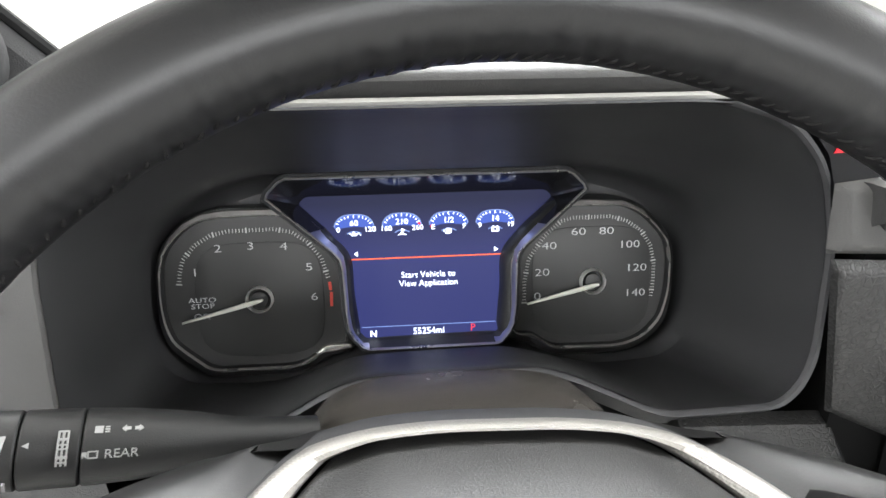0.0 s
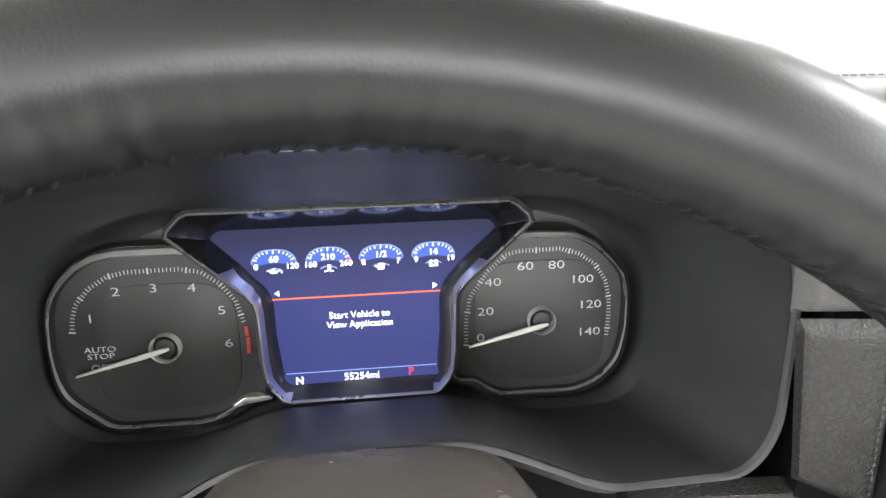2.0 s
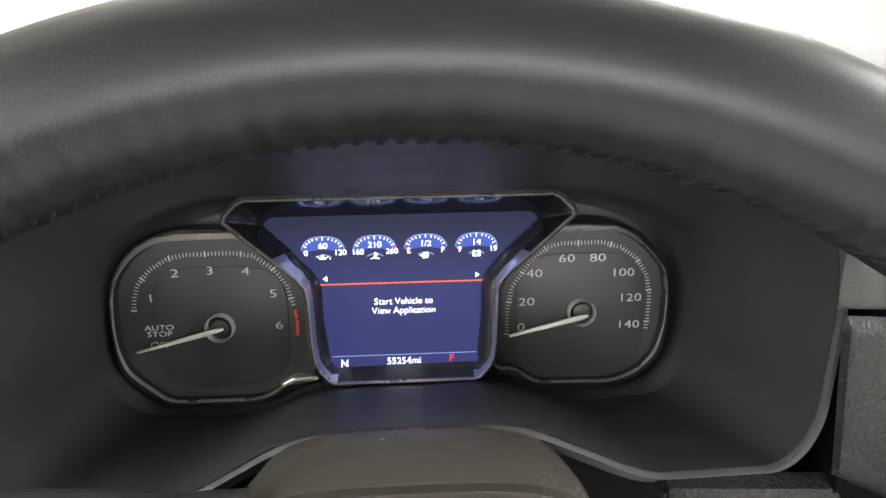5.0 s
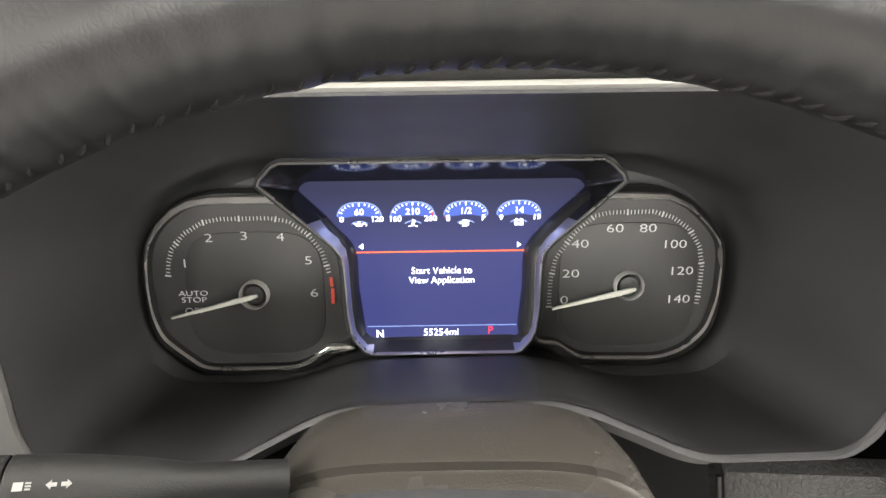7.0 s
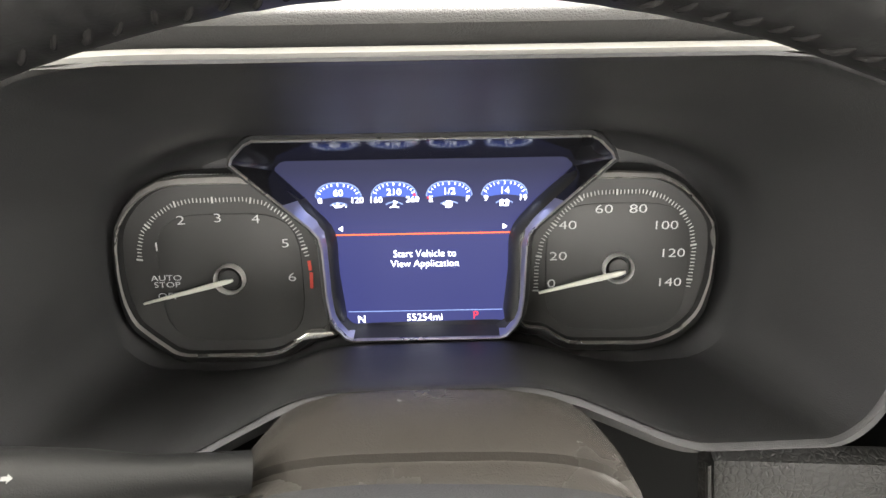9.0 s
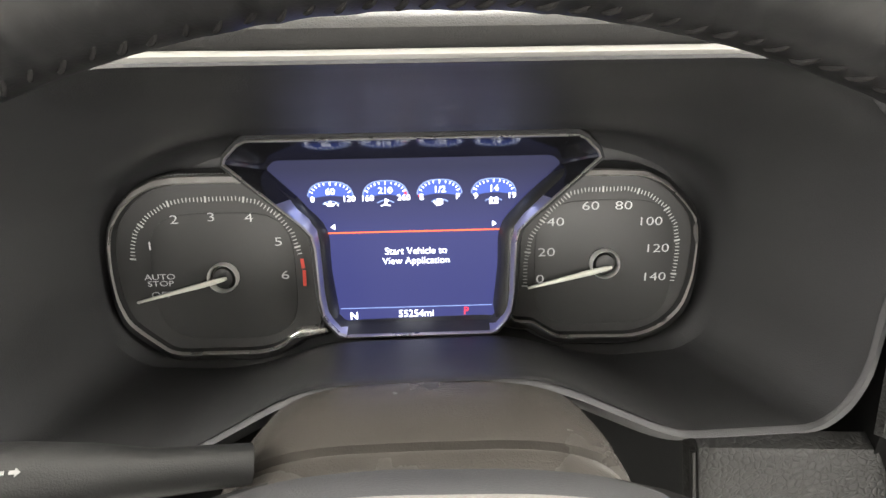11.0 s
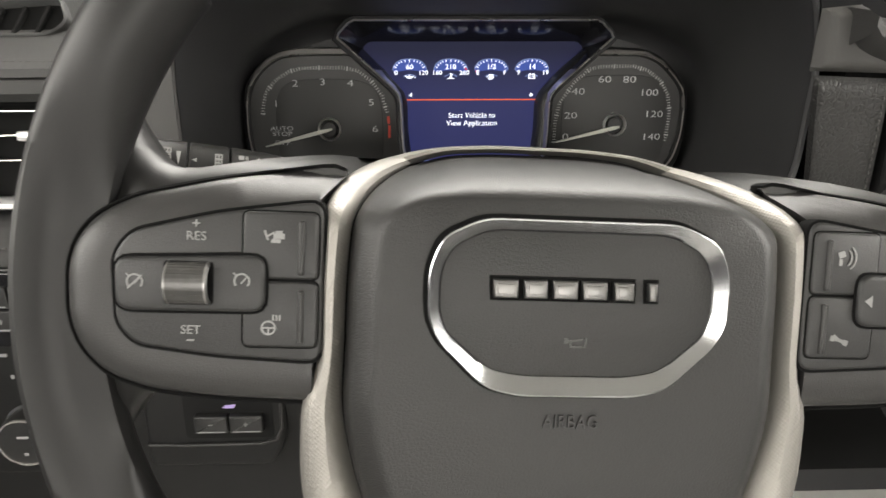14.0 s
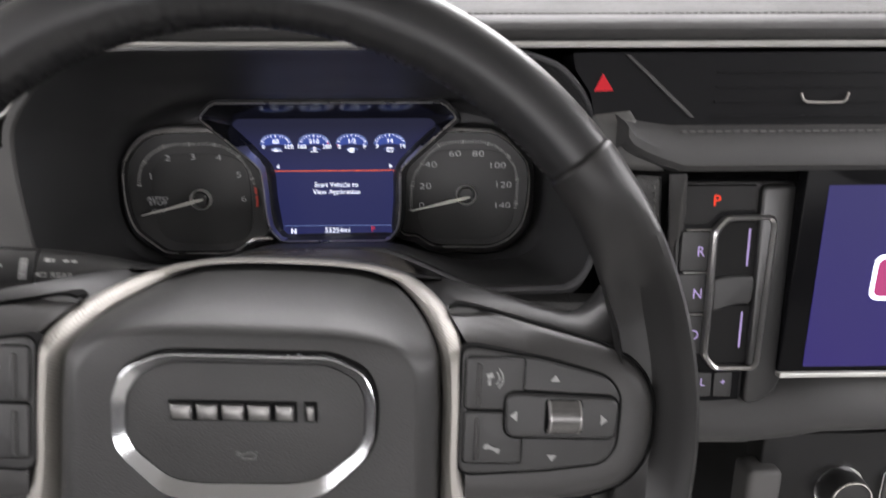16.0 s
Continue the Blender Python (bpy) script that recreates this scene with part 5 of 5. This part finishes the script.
part("plate", prism(rect(0.1, -0.05, 0.37, 0.22, 0.01), -0.02, 0.0, 0.002), dark_lower, console)
part("grey_pillar", prism(rect(-0.0855, -0.085, 0.0265, 0.24, 0.006), -0.01, 0.01, 0.004), flange_grey, console, "grey console edge")


def knob(parent, x, y, r, deep):
    k = part("knob", tube([(x, y, 0.0), (x, y, deep * 0.75), (x, y, deep), (x, y, deep + 0.0005)], [r, r * 0.97, r * 0.88, r * 0.5], n=32), button_black, parent, "ribbed black knob")
    c = [(x + r * 1.12 * math.cos(2 * math.pi * i / 36), y + r * 1.12 * math.sin(2 * math.pi * i / 36)) for i in range(36)]
    part("knob_ring", ring(c, inset(c, r * 0.16), [(0, 0), (0.2, 0.004), (0.8, 0.004), (1, 0)]), chrome, k, "chrome ring")
    c = [(x + r * 0.9 * math.cos(2 * math.pi * i / 36), y + r * 0.9 * math.sin(2 * math.pi * i / 36)) for i in range(36)]
    part("cap_ring", ring(c, inset(c, r * 0.1), [(0, deep * 0.9), (0.3, deep + 0.001), (0.8, deep + 0.001), (1, deep * 0.9)]), dark_chrome, k, "thin chrome edge")
    return k


knob(console, -0.024, 0.015, 0.0175, 0.018)
part("climate_button", prism(rect(0.02, 0.012, 0.016, 0.03, 0.004), 0.0, 0.003, 0.001), button_black, console)
part("climate_button_ring", ring(rect(0.02, 0.012, 0.02, 0.034, 0.005), rect(0.02, 0.012, 0.0165, 0.0305, 0.004), [(0, 0), (0.3, 0.0025), (0.7, 0.0025), (1, 0)]), chrome, console)


# ---- door side of the dashboard ----
vent = thing("side_air_vent", pose(-0.285, -0.108, 1.2115, 78), "black slatted air vent in a chrome frame", "air vent")
VO = rounded(mm([(-55.5, -34), (-46.5, 39.5), (64, 39.5), (64, -34)])[::-1], [0.008, 0.001, 0.001, 0.012])[::-1]
VI = rounded(mm([(-50, -28), (-42, 34.4), (64.5, 34.4), (64.5, -28)])[::-1], [0.006, 0.001, 0.001, 0.01])[::-1]
part("frame", ring(VO, VI, [(0, -0.01), (0, 0.002), (0.2, 0.0045), (0.7, 0.0045), (1.0, 0.0), (1, -0.02)]), vent_silver, vent, "wide chrome frame")
part("duct", prism(VI, -0.03, -0.022), rubber, vent)
for y in (25.4, 10.8, -4.4):
    part("slat", prism(rounded(mm([(-45, y), (66, y), (66, y + 1.5), (-45, y + 1.5)]), 0.0004), -0.014, -0.004, 0.0005), dark_lower, vent, "thin black slat")
    part("slat_edge", prism(mm([(-45, y + 0.4), (66, y + 0.4), (66, y + 1.1), (-45, y + 1.1)]), -0.0045, -0.0036), dark_chrome, vent, "thin bright slat edge")
part("tab", prism(rect(0.0118, 0.0113, 0.027, 0.006, 0.002), -0.004, 0.004, 0.002), vent_silver, vent, "satin silver tab")

door_dash = thing("door_side_dash", pose(0, 0, 0), "black stitched vinyl dash end near the door", "dash trim")
part("sloped_top", loft([[(-0.6, -0.112, 1.252), (-0.36, -0.112, 1.2575), (-0.215, -0.113, 1.2585)], [(-0.6, -0.109, 1.257), (-0.36, -0.109, 1.262), (-0.21, -0.11, 1.263)], [(-0.6, -0.05, 1.272), (-0.36, -0.05, 1.279), (-0.21, -0.05, 1.28)], [(-0.6, 0.0, 1.295), (-0.36, 0.0, 1.299), (-0.21, 0.0, 1.302)], [(-0.6, 0.1, 1.305), (-0.36, 0.1, 1.315), (-0.21, 0.1, 1.318)], [(-0.6, 0.25, 1.31), (-0.36, 0.25, 1.32), (-0.21, 0.25, 1.33)]]), corner_vinyl, door_dash, "grey vinyl top")
part("upper_roll", loft([[(-0.6, -0.1, 1.256), (-0.215, -0.1, 1.2585)], [(-0.6, -0.114, 1.2545), (-0.213, -0.115, 1.257)], [(-0.6, -0.118, 1.247), (-0.21, -0.119, 1.2505)], [(-0.6, -0.112, 1.241), (-0.206, -0.113, 1.245)], [(-0.6, -0.08, 1.24), (-0.2, -0.08, 1.244)]]), roll_vinyl, door_dash, "dark vinyl roll")
part("lower_band", loft([[(-0.6, -0.09, 1.172), (-0.19, -0.09, 1.172)], [(-0.6, -0.118, 1.1725), (-0.18, -0.118, 1.1725)], [(-0.6, -0.135, 1.168), (-0.16, -0.135, 1.168)], [(-0.6, -0.152, 1.157), (-0.15, -0.15, 1.157)], [(-0.6, -0.165, 1.14), (-0.14, -0.16, 1.14)], [(-0.6, -0.168, 1.122), (-0.14, -0.16, 1.122)]]), corner_vinyl, door_dash, "grained leather band")
part("recess_face", box(-0.6, -0.2, -0.08, 0.0, 1.15, 1.26), groove_mat, door_dash)
bm = bmesh.new()
for i in range(80):
    x = -0.215 - i * 0.0045
    box(x, x + 0.0028, -0.1005, -0.0998, 1.2648, 1.2657, bm=bm)
    box(x, x + 0.0028, -0.1435, -0.1425, 1.1635, 1.1645, bm=bm)
part("stitching", bm, thread_mat, door_dash, "grey thread lines")
part("lower_wall", box(-0.6, -0.06, -0.155, -0.03, 0.8, 1.125), dark_lower, door_dash, "black lower dash")

corner = thing("corner_air_vent", pose(-0.308, -0.05, 1.285, 38, -3, 4) @ Matrix.Scale(0.94, 4), "small black demister vent with upright vanes", "air vent")
CV = rounded(mm([(-31, -8), (-26, -11.5), (29, -14.5), (37, -4), (29, 17.5), (22, 18.5), (-14, 17.5), (-25, 8)]), 0.006)
part("frame", ring(inset(CV, -0.003), CV, [(0, -0.006), (0.2, 0.0005), (0.7, 0.0015), (1, 0.0), (1, -0.008)]), corner_vinyl, corner)
# Shallow plate over the closed surface; black colour gives the opening's shade.
part("duct", prism(CV, -0.02, -0.0045), groove_mat, corner)
for x in (-14, 2, 18):
    part("vane", prism(rounded(mm([(x - 1, -12), (x + 1.6, -13), (x + 5.5, 15), (x + 2.5, 15.5)]), 0.001), -0.006, -0.0008, 0.001), rubber, corner)

switches = thing("switch_panel", pose(-0.2808, -0.171, 1.139, 84), "black dash switch panel with white symbols", "switch panel")
part("plate", prism(rect(-0.05, -0.001, 0.30, 0.046, 0.003), -0.01, 0.0, 0.001), gloss_black, switches)
for x, y in ((-12, 7.5), (5, 7.5), (-12, -7), (5, -7)):
    part("push_button", prism(rect((x + 10) / 1000, y / 1000, 0.0158, 0.0132, 0.0015), 0.0, 0.0022, 0.0008), button_black, switches)
    part("button_symbol", bars([(x + 8.6, y - 0.4, 1.2, 2.4, 20), (x + 11.4, y - 0.4, 1.2, 2.4, -20), (x + 10, y + 1, 3.6, 0.7, 0)], 0.0022, 0.0025), print_white, switches)
    part("button_line", bars([(x + 10, y - 5.3, 12, 0.6, 0)], 0.0022, 0.0025), print_dim, switches)
part("push_button", prism(rect(-0.033, 0.0, 0.032, 0.03, 0.003), 0.0, 0.0022, 0.0008), button_black, switches)
part("button_symbol", bars([(-31, 2.5, 5, 3, 0), (-31, 4.6, 2.5, 1.4, 0), (-31, -8.5, 18, 1.0, 0)], 0.0022, 0.0025), print_white, switches)

lights = thing("headlamp_switch", pose(-0.2895, -0.163, 1.052, 82), "black rotary headlamp switch with chrome ring", "rotary switch")
part("plate", prism(rect(0.0, 0.012, 0.075, 0.105, 0.008), -0.01, 0.0, 0.002), dark_lower, lights)
knob(lights, 0.0, -0.006, 0.0185, 0.016)
part("switch_symbol", bars([(-14, 46, 7, 2, 0), (12, 46, 3, 2.2, 0), (15.5, 46, 2, 0.6, 0), (-10, 31, 2, 2.4, 0), (14, 31, 3, 2.4, 0), (12, 38, 14, 0.5, 0)], 0.0, 0.0004), print_dim, lights)
part("knob_word", bars([(0, -2, 7, 1.4, 0), (0, -14, 2.4, 1.6, 0)], 0.0166, 0.017), print_dim, lights)

brake = thing("trailer_brake_controller", pose(-0.1693, -0.158, 1.0448, 80), "black trailer brake controller with minus and plus keys", "brake controller")
part("body", prism(rounded(mm([(-57, -35), (26, -35), (36, -14), (36, 26), (-57, 26)]), 0.008), -0.03, 0.001, 0.004), dark_lower, brake)
part("ledge", tube([(-0.056, -0.0172, 0.001), (-0.03, -0.0172, 0.0022), (0.02, -0.0168, 0.0022), (0.029, -0.0142, 0.0018), (0.033, -0.006, 0.001), (0.0332, 0.02, 0.0005)], 0.0011, n=8), bezel_grey, brake, "raised edge round the keys")
part("slot", prism(rect(-0.001, 0.006, 0.058, 0.037, 0.004), 0.0005, 0.0016), rubber, brake)
part("upper_lip", box(-0.027, 0.026, 0.0215, 0.0235, 0.001, 0.004, 0.0006), bezel_grey, brake)
for x, turn in ((-11.4, 0), (11.4, 90)):
    k = part("key", prism(rect(x / 1000, 0.0, 0.0218, 0.0125, 0.0015), 0.001, 0.007, 0.0015), button_black, brake)
    part("key_mark", bars([(x, 0.4, 3, 0.6, 0)] + ([(x, 0.4, 0.6, 3, 0)] if turn else []), 0.0069, 0.0073), print_white, k)
    part("key_line", bars([(x, -4.9, 18, 0.6, 0)], 0.0066, 0.0071), print_dim, k)
part("trailer_symbol", bars([(0.2, 10.6, 6, 2.2, 0), (2.6, 11.4, 3, 1.4, 0), (-3.4, 10.2, 2, 0.6, 0)], 0.0016, 0.002), lamp_violet, brake, "lit violet trailer symbol")


# ---- far edge of the dash ----
bulge = []
for y, h in ((0.17, 0.0), (0.178, 0.008), (0.19, 0.0125), (0.21, 0.0145), (0.24, 0.0145), (0.26, 0.0)):
    bulge.append([(x, y, 1.3655 + h * k) for x, k in ((-0.13, 0.3), (-0.1, 0.75), (-0.05, 0.95), (0.0, 1), (0.1, 1), (0.145, 0.96), (0.162, 0.7), (0.176, 0.2), (0.18, 0.0))])
tagged(part("dash_bulge", loft(bulge), pad_vinyl), "low raised grey vinyl hump on the dash top", "dash trim")
sens = thing("light_sensor", pose(0.205, 0.225, 1.3675), "small black sensor on the dash top", "sensor")
part("dome", tube([(0, 0, 0), (0, 0, 0.004), (0, 0, 0.006)], [0.02, 0.018, 0.01], n=24), gloss_black, sens)


def film_strip():
    """A creased strip of green protective film along the foot of the windshield."""
    xs = [-0.36, -0.31, -0.26, -0.2, -0.155, -0.12, -0.08, -0.05, -0.03, -0.012]
    low = [1.322, 1.336, 1.347, 1.361, 1.371, 1.374, 1.376, 1.3785, 1.381, 1.386]
    high = [1.325, 1.341, 1.3525, 1.367, 1.3775, 1.382, 1.386, 1.3888, 1.390, 1.3885]
    rows = []
    for i, x in enumerate(xs):
        y = 0.2 + 0.006 * math.sin(i * 1.7) + (0.0 if x > -0.2 else -0.25 * (x + 0.2) ** 2)
        mid = (low[i] + high[i]) / 2 + 0.001 * math.sin(i * 2.3)
        rows.append([(x, y - 0.008, low[i]), (x, y - 0.004, mid - 0.001), (x, y, high[i] - 0.001), (x + 0.004, y + 0.006, high[i]), (x + 0.006, y + 0.016, high[i] - 0.001), (x + 0.006, y + 0.018, high[i] - 0.0015), (x, y - 0.006, low[i] - 0.0006)])
    return loft(rows, close_u=True, cap=True)


tagged(part("green_film_strip", film_strip(), tape_mat, sharp=25), "creased bright green film strip at the windshield's foot", "film strip")
# Black strip along the film's lower edge, put there as its shadow.
part("film_shadow", loft([[(x, 0.205, z), (x, 0.2, z - 0.004), (x, 0.198, z - 0.03)] for x, z in ((-0.3, 1.3385), (-0.26, 1.347), (-0.2, 1.361), (-0.155, 1.3705), (-0.12, 1.3735), (-0.08, 1.3755), (-0.05, 1.378), (-0.03, 1.379))]), rubber, dashboard, "black strip for the shadow under the film")

# driver's side pillar
pillar = thing("windshield_pillar", pose(0, 0, 0), "dark grey windshield pillar trim with oval speaker", "pillar trim")
edge = [(-0.248, 0.115, 1.332), (-0.268, 0.1, 1.354), (-0.305, 0.085, 1.396), (-0.35, 0.06, 1.442), (-0.45, 0.0, 1.55), (-0.55, -0.1, 1.68)]
rows = []
for i, (x, y, z) in enumerate(edge):
    rows.append([(x + 0.004, y + 0.02, z - 0.006), (x, y, z), (x - 0.006, y - 0.012, z - 0.003), (x - 0.03, y - 0.026, z - 0.02), (x - 0.06, y - 0.035, z - 0.05), (x - 0.09, y - 0.05, z - 0.1), (x - 0.13, y - 0.09, z - 0.17), (x - 0.22, y - 0.2, z - 0.25)])
part("trim", loft(rows), pillar_mat, pillar, "soft grey trim")
part("seal", tube([(x + 0.004, y + 0.008, z + 0.001) for x, y, z in edge], 0.005, n=8), rubber, pillar, "black glass seal")
om = look((-0.315, 0.047, 1.368), (0.0, -0.5, 1.42)) @ pose(0, 0, 0, 0, 180, 0) @ pose(0, 0, 0, 0, 0, 24)
ov = [(0.033 * math.copysign(abs(math.cos(2 * math.pi * i / 36)) ** 0.8, math.cos(2 * math.pi * i / 36)), 0.037 * math.copysign(abs(math.sin(2 * math.pi * i / 36)) ** 0.8, math.sin(2 * math.pi * i / 36))) for i in range(36)]
ov = [(x * (1 + 4 * y), y) for x, y in ov]
part("speaker_grille", prism(ov, -0.012, 0.0005, 0.003), lens_matte, pillar, "oval cloth speaker grille", m=om)
part("speaker_rim", ring(inset(ov, -0.008), inset(ov, -0.0006), [(0, -0.03), (0.1, -0.006), (0.5, -0.0015), (0.85, 0.0004), (0.97, -0.001), (1, -0.006), (1, -0.012)]), pillar_mat, pillar, m=om)
FOOT = [[(-0.287, 0.056, 1.315), (-0.27, 0.045, 1.322), (-0.25, 0.032, 1.318)], [(-0.291, 0.105, 1.33), (-0.268, 0.09, 1.336), (-0.242, 0.075, 1.33)], [(-0.287, 0.157, 1.341), (-0.262, 0.14, 1.345), (-0.236, 0.12, 1.338)], [(-0.285, 0.17, 1.33), (-0.26, 0.155, 1.332), (-0.234, 0.135, 1.328)]]
part("foot_cover", loft([[(x, y - 0.006, z - 0.03) for x, y, z in FOOT[0]]] + FOOT), corner_vinyl, pillar, "small grey foot cover", sharp=50)


# ---- cabin shell ----
cabin = thing("car_cabin", pose(0, 0, 0), "unseen dark car cabin shell with pale headliner and window openings", "car body", kind="structure")
# Unseen headliner, pale so that it reflects light onto the wheel and dash.
part("headliner", box(-0.55, 1.35, -2.6, -0.25, 1.80, 1.84), headliner_mat, cabin, "unseen cloth headliner, made pale to bounce light")
part("door_panel", box(1.35, 1.41, -1.0, 0.3, 0.55, 1.28), soft_black, cabin, "black door panel")
part("door_panel", box(1.35, 1.41, -2.7, -1.0, 0.55, 1.25), soft_black, cabin, "black door panel")
part("door_panel", box(-0.62, -0.56, -2.7, -1.0, 0.55, 1.25), soft_black, cabin, "black door panel")
part("roof_rail", box(-0.66, -0.55, -2.6, -0.05, 1.68, 1.84, 0.02), headliner_mat, cabin, "grey roof rail over the door")
# Unseen; tall enough to keep low side light off the lower dash.
part("door_panel", box(-0.7, -0.63, -1.0, 0.15, 0.55, 1.28, 0.02), soft_black, cabin, "black driver's door panel")
part("rear_panel", box(-0.6, 1.4, -2.7, -2.6, 0.5, 1.2), soft_black, cabin, "dark rear of the cabin")
part("underbody", box(-0.66, 1.4, -2.7, 0.5, 0.0, 0.45, 0.03), soft_black, cabin, "dark plain lower body")
# Unseen floor in the headliner's pale colour, a reflector for light from above.
part("cabin_floor", box(-0.6, 1.4, -2.7, 0.5, 0.45, 0.5), headliner_mat, cabin, "unseen floor, made pale to bounce light")
part("bulkhead", box(-0.6, 1.4, 0.26, 0.32, 0.5, 1.30), soft_black, cabin, "black bulkhead")
for x in (-0.62, 1.35):
    for y in (-1.1, -2.1):
        part("roof_pillar", box(x, x + 0.06, y - 0.1, y, 0.5, 1.8), soft_black, cabin)


# ---- workshop wall ----
door = thing("workshop_doorway", pose(0, 7.5, 0), "grey-green steel door jamb beside a taupe post", "doorway", kind="structure")
part("jamb", box(0.09, 0.24, -0.12, 0.0, 0, 3.6, 0.01), jamb_grey, door)
part("jamb_edge", box(0.24, 0.272, -0.14, 0.0, 0, 3.6), soft_black, door, "dark rubber door edge")
part("post", box(0.35, 0.50, -0.16, 0.0, 0, 3.6, 0.01), post_brown, door)
part("white_post", box(0.275, 0.345, -0.06, 0.0, 0, 3.6), wall_dirty, door)
sig = thing("signal_light", pose(0.65, 7.46, 1.672), "small dark signal light with green and red lenses", "signal light")
part("housing", box(-0.055, 0.055, -0.06, 0.03, -0.13, 0.13, 0.01), soft_black, sig)
for z, m_ in ((0.06, signal_green), (-0.068, signal_red)):
    part("lens", tube([(0, -0.058, z), (0, -0.075, z), (0, -0.08, z)], [0.042, 0.036, 0.015], n=20), m_, sig)
part("conduit", tube([(0, 0.0, 0.13), (0, 0.0, 2.4)], 0.018, n=8), wall_dirty, sig)
tagged(part("junction_box", box(1.15, 1.23, 7.42, 7.5, 1.88, 1.95, 0.005), jamb_grey), "small grey junction box on the wall", "junction box")
tagged(part("paper_dispenser", box(1.28, 1.46, 7.38, 7.5, 1.3, 1.56, 0.02), wall_dirty), "white plastic dispenser on the wall", "dispenser")
part("dispenser_slot", box(1.3, 1.44, 7.372, 7.38, 1.53, 1.56), jamb_grey, bpy.data.objects["paper_dispenser"])
bench = thing("workbench", pose(0.82, 7.3, 0), "grey steel workbench along the wall", "workbench")
part("top", box(-0.3, 0.3, -0.2, 0.2, 1.38, 1.46, 0.01), jamb_grey, bench)
part("cabinet", box(-0.28, 0.28, -0.18, 0.18, 0, 1.38, 0.01), wall_dirty, bench)
tagged(part("wall_column", box(1.62, 3.4, 7.42, 7.5, 0, 4.2, 0.01), wall_dirty), "shallow white wall panel section", "wall panel", kind="structure")
tagged(part("pipe", tube([(3.53, 7.46, 0), (3.53, 7.46, 4.2)], 0.02, n=10), jamb_grey), "thin grey pipe up the wall", "pipe", kind="structure")
gate = thing("sectional_door", pose(0, 7.5, 0), "white sectional overhead door with a framed window", "garage door", kind="structure")
for k in range(6):
    part("door_section", box(-5.6, 0.05, -0.05, 0.0, 0.02 + k * 0.52, 0.5392 + k * 0.52, 0.0015), wall_dirty, gate)
part("window_frame", ring(rect(-1.06, 2.05, 1.3, 0.5, 0.03), rect(-1.06, 2.05, 1.22, 0.42, 0.03), [(0, 0.0), (0.2, 0.015), (0.8, 0.015), (1, 0)]), wall_mat, gate, m=pose(0, -0.05, 0, 90))
part("window_pane", prism(rect(-1.06, 2.05, 1.22, 0.42), 0.0, 0.004), wall_mat, gate, "dull pale pane", m=pose(0, -0.05, 0, 90))
part("latch", prism([(-2.43, 1.42), (-2.37, 1.55), (-2.43, 1.72), (-2.49, 1.55)], 0.0, 0.03, 0.005), jamb_grey, gate, "grey door latch", m=pose(0, -0.05, 0, 90))
